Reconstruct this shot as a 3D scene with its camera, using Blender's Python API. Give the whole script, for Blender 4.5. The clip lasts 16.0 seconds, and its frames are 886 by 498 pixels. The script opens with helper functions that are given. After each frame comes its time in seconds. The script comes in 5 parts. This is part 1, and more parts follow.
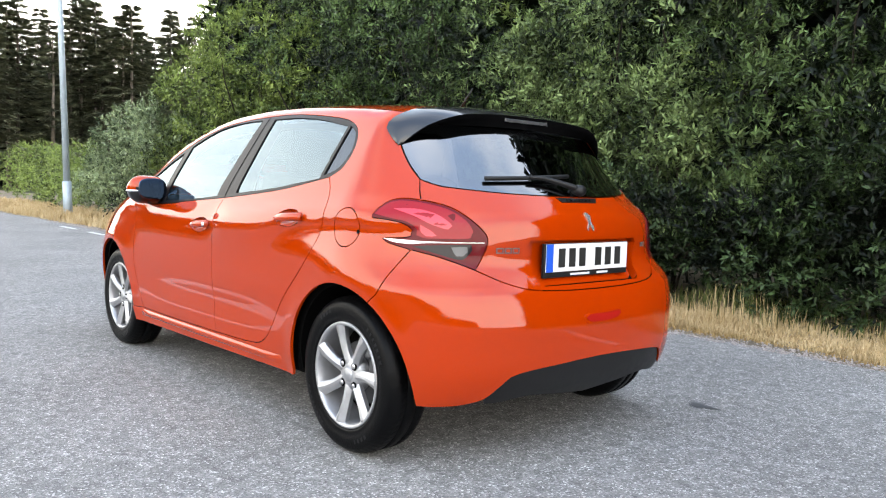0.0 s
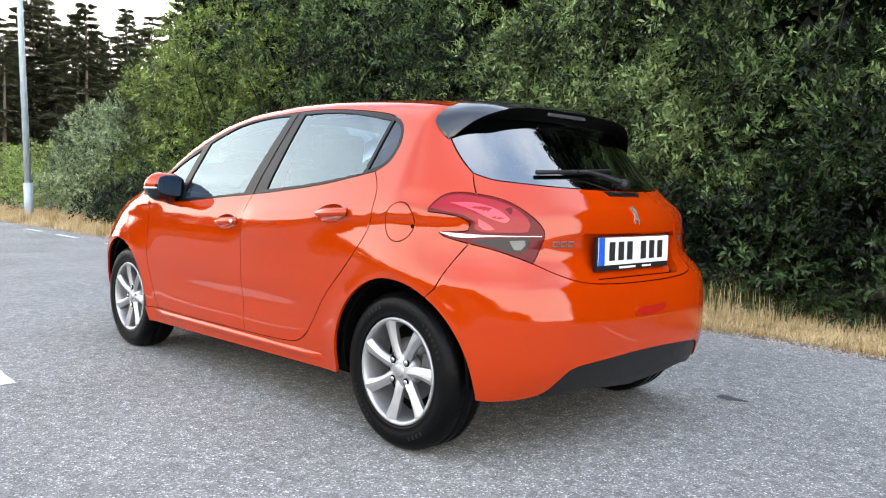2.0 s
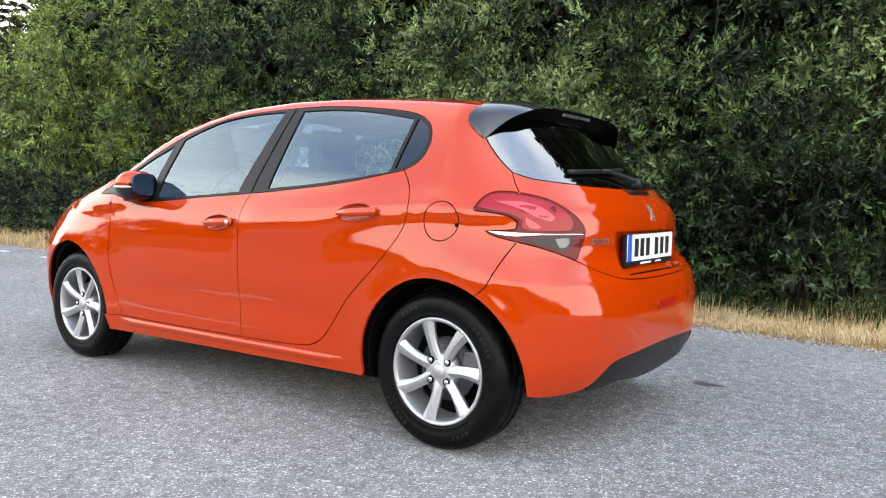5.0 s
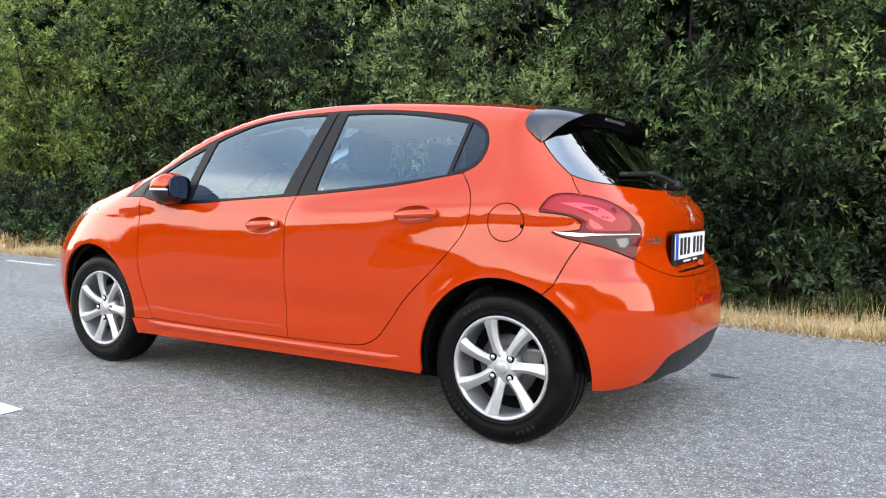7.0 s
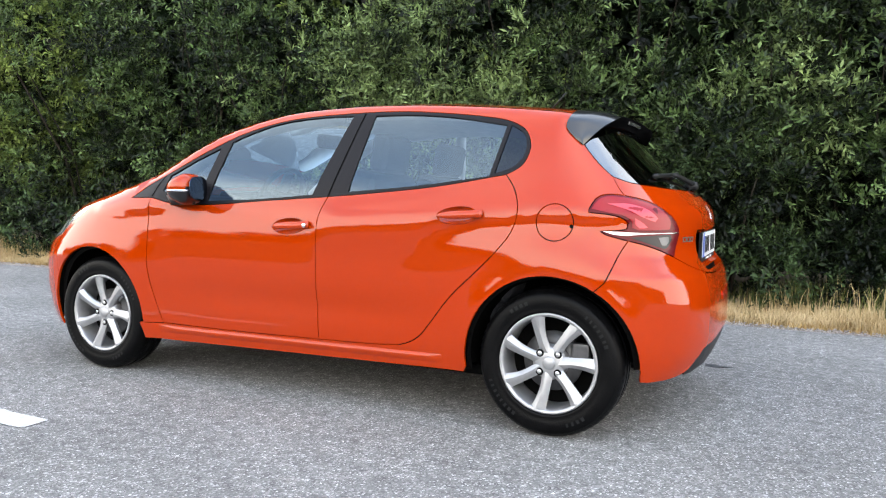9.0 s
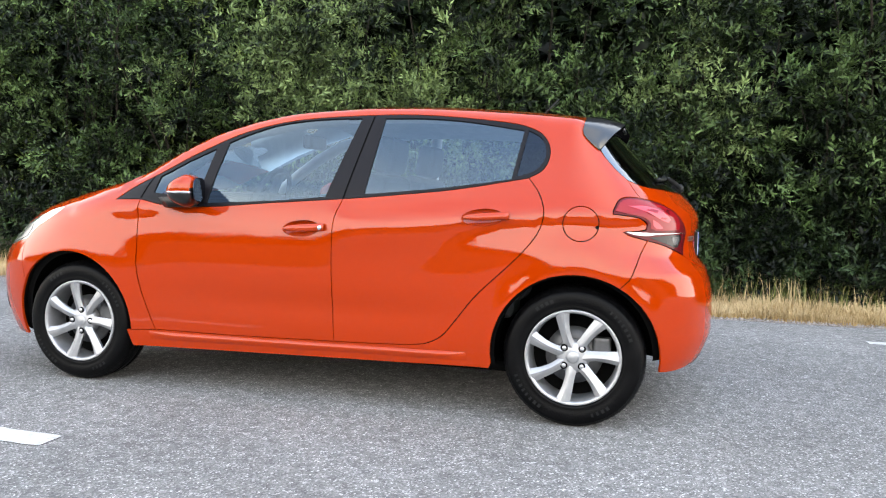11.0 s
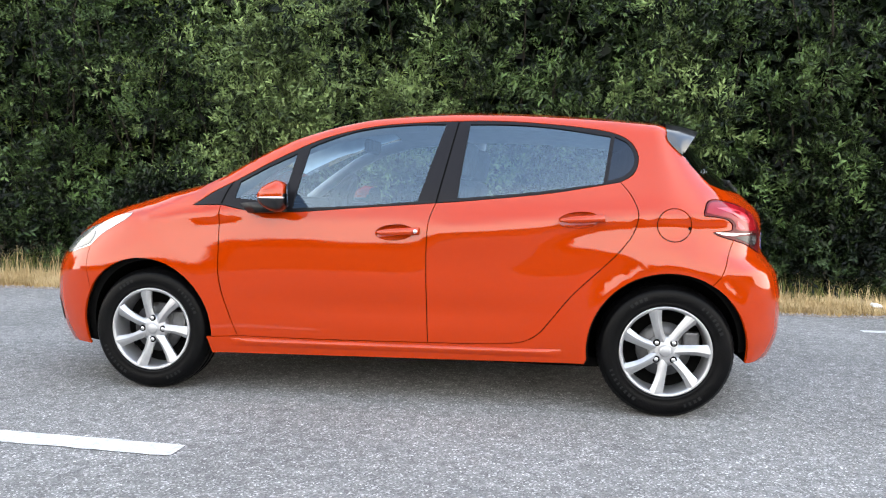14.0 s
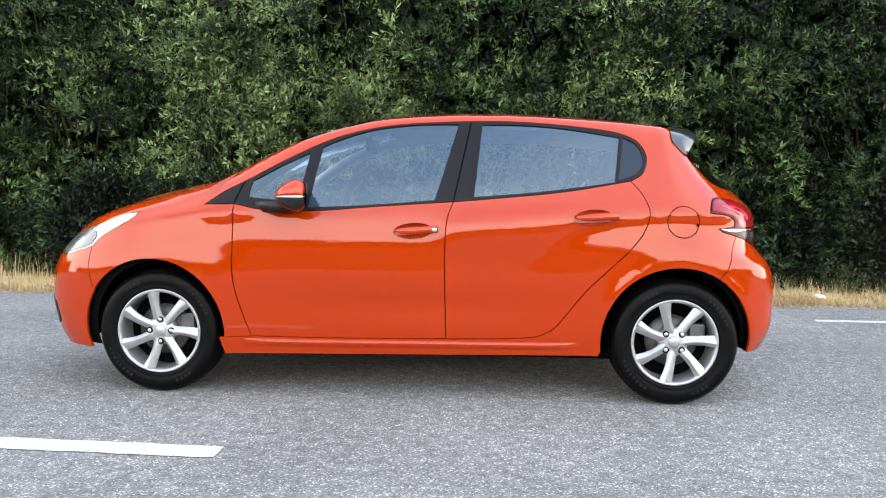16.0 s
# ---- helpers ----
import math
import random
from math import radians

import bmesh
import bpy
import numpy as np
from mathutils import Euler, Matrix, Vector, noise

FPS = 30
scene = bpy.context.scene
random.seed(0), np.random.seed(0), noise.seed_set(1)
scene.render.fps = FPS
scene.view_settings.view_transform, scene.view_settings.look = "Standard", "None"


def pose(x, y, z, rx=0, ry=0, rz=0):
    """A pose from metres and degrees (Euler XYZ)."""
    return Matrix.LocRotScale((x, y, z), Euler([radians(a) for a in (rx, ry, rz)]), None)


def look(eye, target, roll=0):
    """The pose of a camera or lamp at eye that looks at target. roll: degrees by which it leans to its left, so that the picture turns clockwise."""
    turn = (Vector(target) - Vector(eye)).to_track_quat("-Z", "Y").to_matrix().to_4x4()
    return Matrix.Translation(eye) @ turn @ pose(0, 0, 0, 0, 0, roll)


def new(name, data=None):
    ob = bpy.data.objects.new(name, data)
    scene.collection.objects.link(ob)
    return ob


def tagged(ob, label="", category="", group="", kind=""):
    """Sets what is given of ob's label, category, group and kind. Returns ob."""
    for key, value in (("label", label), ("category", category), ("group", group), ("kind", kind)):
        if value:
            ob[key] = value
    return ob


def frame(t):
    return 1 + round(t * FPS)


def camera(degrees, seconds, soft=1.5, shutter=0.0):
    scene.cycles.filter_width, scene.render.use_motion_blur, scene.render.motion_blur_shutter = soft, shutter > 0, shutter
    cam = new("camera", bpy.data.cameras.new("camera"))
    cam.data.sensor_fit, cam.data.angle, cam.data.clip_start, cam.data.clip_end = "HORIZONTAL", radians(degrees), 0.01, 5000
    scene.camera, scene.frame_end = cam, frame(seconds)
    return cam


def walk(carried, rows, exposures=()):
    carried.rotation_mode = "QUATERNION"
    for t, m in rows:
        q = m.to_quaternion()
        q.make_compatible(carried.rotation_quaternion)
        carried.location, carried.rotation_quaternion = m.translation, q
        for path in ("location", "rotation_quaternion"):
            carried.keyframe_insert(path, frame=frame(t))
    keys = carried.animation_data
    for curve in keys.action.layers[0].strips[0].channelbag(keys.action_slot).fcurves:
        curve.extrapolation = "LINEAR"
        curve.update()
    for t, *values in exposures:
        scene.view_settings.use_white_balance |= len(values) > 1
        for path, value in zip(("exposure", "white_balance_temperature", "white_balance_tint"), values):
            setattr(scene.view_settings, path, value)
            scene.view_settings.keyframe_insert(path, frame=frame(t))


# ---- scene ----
cam = camera(59.3, 16.0, 1.15)
PATH = [
    (0, (3.73, -2.52, 1.038), (2.243, -1.192, 0.884), 1.8),
    (0.5, (3.663, -2.572, 1.02), (2.191, -1.228, 0.869), 1.7),
    (1, (3.599, -2.616, 1.004), (2.14, -1.255, 0.857), 1.6),
    (1.5, (3.537, -2.674, 0.997), (2.097, -1.294, 0.851), 1.7),
    (2, (3.475, -2.768, 0.999), (2.059, -1.363, 0.852), 1.6),
    (2.5, (3.407, -2.85, 0.997), (2.026, -1.411, 0.85), 1.6),
    (3, (3.333, -2.923, 0.997), (1.999, -1.44, 0.849), 1.7),
    (3.5, (3.254, -2.975, 0.986), (1.957, -1.46, 0.84), 1.6),
    (4, (3.146, -3.031, 0.987), (1.9, -1.473, 0.841), 1.5),
    (6.5, (2.722, -3.465, 0.978), (1.674, -1.767, 0.841), 1.4),
    (7, (2.622, -3.526, 0.982), (1.596, -1.815, 0.843), 1.3),
    (7.5, (2.505, -3.593, 0.983), (1.512, -1.863, 0.845), 1.3),
    (8, (2.414, -3.652, 0.986), (1.45, -1.904, 0.847), 1.2),
    (8.5, (2.301, -3.747, 0.992), (1.387, -1.974, 0.85), 1.2),
    (9, (2.164, -3.836, 0.984), (1.338, -2.02, 0.844), 1.2),
    (11.5, (1.409, -4.218, 0.997), (0.954, -2.276, 0.858), 1.2),
    (12, (1.288, -4.282, 0.991), (0.863, -2.332, 0.855), 1.1),
    (12.5, (1.17, -4.32, 0.996), (0.773, -2.364, 0.856), 1.1),
    (13, (0.988, -4.347, 0.986), (0.64, -2.382, 0.85), 1.0),
    (13.5, (0.859, -4.373, 0.991), (0.543, -2.403, 0.855), 1.0),
    (14, (0.762, -4.417, 1.0), (0.474, -2.442, 0.862), 0.9),
    (14.5, (0.631, -4.478, 1.015), (0.399, -2.496, 0.874), 0.9),
    (15, (0.522, -4.513, 1.014), (0.346, -2.526, 0.872), 0.8),
    (15.5, (0.417, -4.512, 0.999), (0.291, -2.521, 0.86), 0.7),
    (16, (0.306, -4.53, 0.997), (0.223, -2.536, 0.857), 0.8),
]
walk(cam, [(t, look(eye, target, roll)) for t, eye, target, roll in PATH])

# ---- light ----
SUN_UP, SUN_TURN = radians(50), radians(118)
world = bpy.data.worlds.new("sky")
scene.world = world
world.use_nodes = True
wn, wl = world.node_tree.nodes, world.node_tree.links
wn.clear()
w_out = wn.new("ShaderNodeOutputWorld")
w_bg = wn.new("ShaderNodeBackground")
w_sky = wn.new("ShaderNodeTexSky")
w_sky.sky_type, w_sky.sun_disc = "NISHITA", False
w_sky.sun_elevation, w_sky.sun_rotation = SUN_UP, SUN_TURN
w_sky.dust_density, w_sky.ozone_density = 0.2, 2.0
w_co = wn.new("ShaderNodeTexCoord")
w_map = wn.new("ShaderNodeMapping")
w_map.inputs["Scale"].default_value = (1.0, 1.0, 1.0)
w_noise = wn.new("ShaderNodeTexNoise")
w_noise.inputs["Scale"].default_value, w_noise.inputs["Detail"].default_value = 1.7, 7.0
w_ramp = wn.new("ShaderNodeValToRGB")
w_ramp.color_ramp.elements[0].position, w_ramp.color_ramp.elements[1].position = 0.36, 0.62
w_mix = wn.new("ShaderNodeMix")
w_mix.data_type = "RGBA"
w_mix.inputs["B"].default_value = (12.2, 11.7, 10.6, 1)
# clouds lie in a flat layer, so they crowd together towards the horizon
w_sep = wn.new("ShaderNodeSeparateXYZ")
wl.new(w_co.outputs["Generated"], w_sep.inputs["Vector"])
w_up = wn.new("ShaderNodeMath")
w_up.operation = "MAXIMUM"
w_up.inputs[1].default_value = 0.0
wl.new(w_sep.outputs["Z"], w_up.inputs[0])
w_den = wn.new("ShaderNodeMath")
w_den.inputs[1].default_value = 0.25
wl.new(w_up.outputs[0], w_den.inputs[0])
w_inv = wn.new("ShaderNodeMath")
w_inv.operation = "DIVIDE"
w_inv.inputs[0].default_value = 1.0
wl.new(w_den.outputs[0], w_inv.inputs[1])
w_flat = wn.new("ShaderNodeVectorMath")
w_flat.operation = "SCALE"
wl.new(w_co.outputs["Generated"], w_flat.inputs[0])
wl.new(w_inv.outputs[0], w_flat.inputs["Scale"])
wl.new(w_flat.outputs["Vector"], w_map.inputs["Vector"])
w_haze = wn.new("ShaderNodeMath")
w_haze.operation, w_haze.use_clamp = "MULTIPLY_ADD", True
w_haze.inputs[1].default_value, w_haze.inputs[2].default_value = -2.2, 1.35
wl.new(w_up.outputs[0], w_haze.inputs[0])
wl.new(w_map.outputs["Vector"], w_noise.inputs["Vector"])
wl.new(w_noise.outputs["Fac"], w_ramp.inputs["Fac"])
w_fac = wn.new("ShaderNodeMath")
w_fac.operation, w_fac.use_clamp = "MULTIPLY_ADD", True
w_fac.inputs[1].default_value = 0.38
wl.new(w_ramp.outputs["Color"], w_fac.inputs[0])
wl.new(w_haze.outputs[0], w_fac.inputs[2])
wl.new(w_fac.outputs[0], w_mix.inputs["Factor"])
w_gain = wn.new("ShaderNodeMix")
w_gain.data_type, w_gain.blend_type = "RGBA", "MULTIPLY"
w_gain.inputs["Factor"].default_value = 1.0
w_gain.inputs["B"].default_value = (1.75, 1.74, 1.55, 1)
wl.new(w_sky.outputs["Color"], w_gain.inputs["A"])
wl.new(w_gain.outputs["Result"], w_mix.inputs["A"])
wl.new(w_mix.outputs["Result"], w_bg.inputs["Color"])
w_bg.inputs["Strength"].default_value = 0.13
wl.new(w_bg.outputs["Background"], w_out.inputs["Surface"])
sun = new("sun", bpy.data.lights.new("sun", "SUN"))
sun.data.energy, sun.data.angle, sun.data.color = 0.5, radians(170), (1.0, 0.93, 0.84)
sun.matrix_world = look((0, 0, 20), (-20 * math.sin(SUN_TURN) / math.tan(SUN_UP), -20 * math.cos(SUN_TURN) / math.tan(SUN_UP), 0))
scene.view_settings.exposure = 1.98

# ---- materials ----


def material(name, colour, rough=0.5, metal=0.0, vary=0.0, scale=8.0, bump=0.0, bump_scale=60.0, coat=0.0, spec=0.5, alpha=1.0, transmission=0.0, per_island=0.0):
    m = bpy.data.materials.new(name)
    m.use_nodes = True
    n, l = m.node_tree.nodes, m.node_tree.links
    b = n["Principled BSDF"]
    b.inputs["Base Color"].default_value = (*colour, 1)
    b.inputs["Roughness"].default_value, b.inputs["Metallic"].default_value = rough, metal
    b.inputs["Coat Weight"].default_value, b.inputs["Coat Roughness"].default_value = coat, 0.03
    b.inputs["Specular IOR Level"].default_value = spec
    b.inputs["Transmission Weight"].default_value = transmission
    co = n.new("ShaderNodeTexCoord")
    if vary:
        t = n.new("ShaderNodeTexNoise")
        t.inputs["Scale"].default_value, t.inputs["Detail"].default_value = scale, 6
        l.new(co.outputs["Object"], t.inputs["Vector"])
        hsv = n.new("ShaderNodeHueSaturation")
        hsv.inputs["Color"].default_value = (*colour, 1)
        r = n.new("ShaderNodeMapRange")
        r.inputs["From Min"].default_value, r.inputs["From Max"].default_value = 0.3, 0.7
        r.inputs["To Min"].default_value, r.inputs["To Max"].default_value = 1 - vary, 1 + vary
        l.new(t.outputs["Fac"], r.inputs["Value"])
        l.new(r.outputs["Result"], hsv.inputs["Value"])
        l.new(hsv.outputs["Color"], b.inputs["Base Color"])
        r2 = n.new("ShaderNodeMapRange")
        r2.inputs["To Min"].default_value, r2.inputs["To Max"].default_value = max(rough - 0.12, 0.02), min(rough + 0.12, 1)
        l.new(t.outputs["Fac"], r2.inputs["Value"])
        if rough > 0.2:
            l.new(r2.outputs["Result"], b.inputs["Roughness"])
    if bump:
        t = n.new("ShaderNodeTexNoise")
        t.inputs["Scale"].default_value, t.inputs["Detail"].default_value = bump_scale, 4
        l.new(co.outputs["Object"], t.inputs["Vector"])
        bp = n.new("ShaderNodeBump")
        bp.inputs["Strength"].default_value, bp.inputs["Distance"].default_value = bump, 0.01
        l.new(t.outputs["Fac"], bp.inputs["Height"])
        l.new(bp.outputs["Normal"], b.inputs["Normal"])
    return m


def leaf_material(name, dark, light, gloss=0.45, low=-0.95):
    """Leaves: colour by clump and leaf with gap shade painted in, light passing through."""
    m = bpy.data.materials.new(name)
    m.use_nodes = True
    n, l = m.node_tree.nodes, m.node_tree.links
    b = n["Principled BSDF"]
    geo = n.new("ShaderNodeNewGeometry")
    co = n.new("ShaderNodeTexCoord")
    t = n.new("ShaderNodeTexNoise")
    t.inputs["Scale"].default_value, t.inputs["Detail"].default_value = 1.5, 4
    l.new(co.outputs["Object"], t.inputs["Vector"])
    add = n.new("ShaderNodeMath")
    add.operation = "MULTIPLY_ADD"
    add.inputs[1].default_value = 0.6
    l.new(geo.outputs["Random Per Island"], add.inputs[0])
    r = n.new("ShaderNodeMapRange")
    r.inputs["From Min"].default_value, r.inputs["From Max"].default_value = 0.3, 0.7
    r.inputs["To Min"].default_value, r.inputs["To Max"].default_value = low - 0.05, 0.8
    l.new(t.outputs["Fac"], r.inputs["Value"])
    l.new(r.outputs["Result"], add.inputs[2])
    ramp = n.new("ShaderNodeValToRGB")
    ramp.color_ramp.elements[0].color = (*dark, 1)
    ramp.color_ramp.elements[1].color = (*light, 1)
    l.new(add.outputs[0], ramp.inputs["Fac"])
    l.new(ramp.outputs["Color"], b.inputs["Base Color"])
    b.inputs["Roughness"].default_value = gloss
    b.inputs["Specular IOR Level"].default_value = 0.16
    tr = n.new("ShaderNodeBsdfTranslucent")
    l.new(ramp.outputs["Color"], tr.inputs["Color"])
    mix = n.new("ShaderNodeMixShader")
    mix.inputs["Fac"].default_value = 0.13
    l.new(b.outputs["BSDF"], mix.inputs[1])
    l.new(tr.outputs["BSDF"], mix.inputs[2])
    l.new(mix.outputs["Shader"], n["Material Output"].inputs["Surface"])
    return m


def asphalt_material():
    m = bpy.data.materials.new("asphalt")
    m.use_nodes = True
    n, l = m.node_tree.nodes, m.node_tree.links
    b = n["Principled BSDF"]
    co = n.new("ShaderNodeTexCoord")
    vo = n.new("ShaderNodeTexVoronoi")
    vo.inputs["Scale"].default_value = 150
    l.new(co.outputs["Object"], vo.inputs["Vector"])
    big = n.new("ShaderNodeTexNoise")
    big.inputs["Scale"].default_value, big.inputs["Detail"].default_value = 0.8, 6
    l.new(co.outputs["Object"], big.inputs["Vector"])
    fine = n.new("ShaderNodeTexNoise")
    fine.inputs["Scale"].default_value, fine.inputs["Detail"].default_value = 16, 8
    l.new(co.outputs["Object"], fine.inputs["Vector"])
    ramp = n.new("ShaderNodeValToRGB")
    e = ramp.color_ramp.elements
    e[0].position, e[0].color = 0.0, (0.082, 0.080, 0.079, 1)
    e[1].position, e[1].color = 1.0, (0.53, 0.52, 0.50, 1)
    mid = ramp.color_ramp.elements.new(0.72)
    mid.color = (0.190, 0.185, 0.179, 1)
    l.new(vo.outputs["Color"], ramp.inputs["Fac"])
    mul = n.new("ShaderNodeMix")
    mul.data_type, mul.blend_type = "RGBA", "MULTIPLY"
    mul.inputs["Factor"].default_value = 1.0
    r = n.new("ShaderNodeMapRange")
    r.inputs["From Min"].default_value, r.inputs["From Max"].default_value = 0.3, 0.7
    r.inputs["To Min"].default_value, r.inputs["To Max"].default_value = 0.82, 1.15
    l.new(big.outputs["Fac"], r.inputs["Value"])
    r2 = n.new("ShaderNodeMapRange")
    r2.inputs["From Min"].default_value, r2.inputs["From Max"].default_value = 0.3, 0.7
    r2.inputs["To Min"].default_value, r2.inputs["To Max"].default_value = 0.75, 1.25
    l.new(fine.outputs["Fac"], r2.inputs["Value"])
    mm = n.new("ShaderNodeMath")
    mm.operation = "MULTIPLY"
    l.new(r.outputs["Result"], mm.inputs[0])
    l.new(r2.outputs["Result"], mm.inputs[1])
    l.new(ramp.outputs["Color"], mul.inputs["A"])
    l.new(mm.outputs[0], mul.inputs["B"])
    l.new(mul.outputs["Result"], b.inputs["Base Color"])
    b.inputs["Roughness"].default_value, b.inputs["Specular IOR Level"].default_value = 0.85, 0.2
    bp = n.new("ShaderNodeBump")
    bp.inputs["Strength"].default_value, bp.inputs["Distance"].default_value = 0.8, 0.004
    l.new(vo.outputs["Distance"], bp.inputs["Height"])
    l.new(bp.outputs["Normal"], b.inputs["Normal"])
    return m


PAINT = material("orange_paint", (0.284, 0.0222, 0.0002), rough=0.45, coat=0.95, spec=0.0)
PAINT.node_tree.nodes["Principled BSDF"].inputs["Coat IOR"].default_value = 1.465
BLACK = material("black_plastic", (0.008, 0.008, 0.0085), rough=0.42, spec=.22, vary=0.25, scale=30)
MATT_BLACK = material("matt_black", (0.003, 0.003, 0.0033), rough=0.9, spec=.0, vary=.2, scale=20)
GLOSS_BLACK = material("gloss_black", (0.006, 0.006, 0.007), rough=0.3, coat=0.9, spec=.1)
TRIM = material("window_trim", (0.0065, 0.0058, 0.0070), rough=0.42, spec=.13)
DARK = material("dark_inside", (0.003, 0.003, 0.003), rough=0.9, spec=.03)
RUBBER = material("tyre_rubber", (0.0019, 0.0019, 0.0022), rough=0.42, vary=0.35, scale=25, bump=0.15, bump_scale=120, spec=0.08)
RUBBER_MARK = material("raised_rubber", (.006, .006, .0066), rough=.4, spec=.2)
ALLOY = material("alloy", (0.335, 0.337, 0.35), rough=0.42, metal=0.7, vary=0.08, scale=30)
DULL_STEEL = material("dull_steel", (.10, .10, .105), rough=.5, metal=.8, vary=.3, scale=20)
STEEL = material("steel", (0.45, 0.45, 0.46), rough=0.35, metal=1.0, vary=0.2)
CHROME = material("chrome", (0.85, 0.85, 0.86), rough=0.08, metal=1.0)
RED = material("red_lens", (0.19, 0.005, 0.009), rough=0.1, coat=0.25, spec=.12)
RED_LIGHT = material("red_light_guide", (0.46, 0.03, 0.045), rough=0.22, coat=0.4, spec=.2)
RED_DARK = material("smoked_red_lens", (0.075, 0.003, 0.005), rough=0.2, coat=0.15, spec=.08)
# the dark sky reflection is put into the mirror's own colour
MIRROR = material("mirror_glass", (0.07, 0.09, 0.13), rough=0.03, metal=1.0)
SMOKE = material("smoked_reflector", (0.014, 0.011, 0.012), rough=0.2, coat=0.2, spec=.1)
CLEAR = material("clear_lens", (0.45, 0.46, 0.48), rough=0.15, metal=0.7, coat=1.0)
FOG_RED = material("fog_lens", (.26, .009, .006), rough=.15, coat=.3, spec=.1)
BEZEL = material("headlamp_bezel", (.045, .046, .05), rough=.3, coat=.6)
REFLECTOR = material("ribbed_reflector", (.10, .10, .105), rough=.25, metal=.6)
DIM_CHROME = material("dim_chrome", (.36, .36, .38), rough=.2, metal=1.0)
SATIN = material("satin_chrome", (.60, .58, .54), rough=.25, metal=.85)
WHITE = material("white_sheet", (0.60, 0.60, 0.60), rough=0.35)
BLUE = material("blue_sheet", (0.01, 0.07, 0.45), rough=0.35)
INK = material("black_ink", (0.012, 0.012, 0.012), rough=0.4)
SEAT = material("seat_cloth", (0.05, 0.052, 0.06), rough=0.85, vary=0.3, scale=40)
DASH = material("dashboard_plastic", (0.03, 0.031, 0.034), rough=0.6, vary=0.2, scale=30)
ASPHALT = asphalt_material()
LINE = material("road_paint", (0.42, 0.42, 0.41), rough=0.7, vary=0.3, scale=30, bump=0.3, bump_scale=200)
EARTH = material("dry_earth", (0.11, 0.085, 0.055), rough=0.95, vary=0.4, scale=3, bump=0.6, bump_scale=30)
DARK_GROUND = material("dark_ground", (0.035, 0.042, 0.016), rough=0.95, spec=.1, vary=0.5, scale=.8, bump=0.8, bump_scale=12)
GRAVEL = material("gravel_edge", (0.27, 0.24, 0.225), rough=0.95, vary=0.35, scale=40, bump=0.9, bump_scale=90)
BARK = material("bark", (0.022, 0.018, 0.014), rough=0.9, spec=.1, vary=0.35, scale=12, bump=0.6, bump_scale=40)
PINE_BARK = material("pine_bark", (0.10, 0.08, 0.065), rough=0.9, vary=0.35, scale=6, bump=0.6, bump_scale=20)
GALV = material("galvanised_steel", (0.30, 0.35, 0.39), rough=0.55, metal=0.15, vary=0.12, scale=5)


def glass_material(name, tint, clear, shine=(1, 1, 1)):
    """Window glass seen against the light: partly a mirror, partly clear with a tint."""
    m = bpy.data.materials.new(name)
    m.use_nodes = True
    n, l = m.node_tree.nodes, m.node_tree.links
    n.remove(n["Principled BSDF"])
    gl = n.new("ShaderNodeBsdfGlossy")
    gl.inputs["Roughness"].default_value = 0.01
    gl.inputs["Color"].default_value = (*shine, 1)
    tr = n.new("ShaderNodeBsdfTransparent")
    tr.inputs["Color"].default_value = (*tint, 1)
    fr = n.new("ShaderNodeFresnel")
    fr.inputs["IOR"].default_value = clear
    mix = n.new("ShaderNodeMixShader")
    l.new(fr.outputs["Fac"], mix.inputs["Fac"])
    l.new(tr.outputs["BSDF"], mix.inputs[1])
    l.new(gl.outputs["BSDF"], mix.inputs[2])
    l.new(mix.outputs["Shader"], n["Material Output"].inputs["Surface"])
    return m


# bluish shine colour paints the reflected sky's blue into the glass
GLASS = glass_material("window_glass", (0.39, 0.46, 0.51), 1.95, (.76, .91, 1.0))
QUARTER_GLASS = glass_material("quarter_window_glass", (0.04, 0.045, 0.05), 1.5, (.75, .85, 1.0))
DARK_GLASS = glass_material("dark_window_glass", (0.05, 0.055, 0.06), 2.5)

# ---- the skin of the car ----
pi = math.pi
XR, XF, KR = 1.20, -0.50, 0.82          # ends of the straight flank; metres of wrap per radian


def curve(pts):
    """Smooth monotone curve through (x, y) pairs."""
    p = np.array(pts, float)
    x, y = p[:, 0], p[:, 1]
    h, d = np.diff(x), np.diff(y) / np.diff(x)
    m = np.zeros_like(x)
    m[0], m[-1] = d[0], d[-1]
    same = d[:-1] * d[1:] > 0
    w1, w2 = 2 * h[1:] + h[:-1], h[1:] + 2 * h[:-1]
    with np.errstate(divide="ignore", invalid="ignore"):
        m[1:-1] = np.where(same, (w1 + w2) / (w1 / d[:-1] + w2 / d[1:]), 0)

    def f(q):
        q = np.clip(np.asarray(q, float), x[0], x[-1])
        k = np.clip(np.searchsorted(x, q) - 1, 0, len(h) - 1)
        t = (q - x[k]) / h[k]
        return ((1 + 2 * t) * (1 - t) ** 2 * y[k] + t * (1 - t) ** 2 * h[k] * m[k]
                + t * t * (3 - 2 * t) * y[k + 1] + t * t * (t - 1) * h[k] * m[k + 1])
    return f


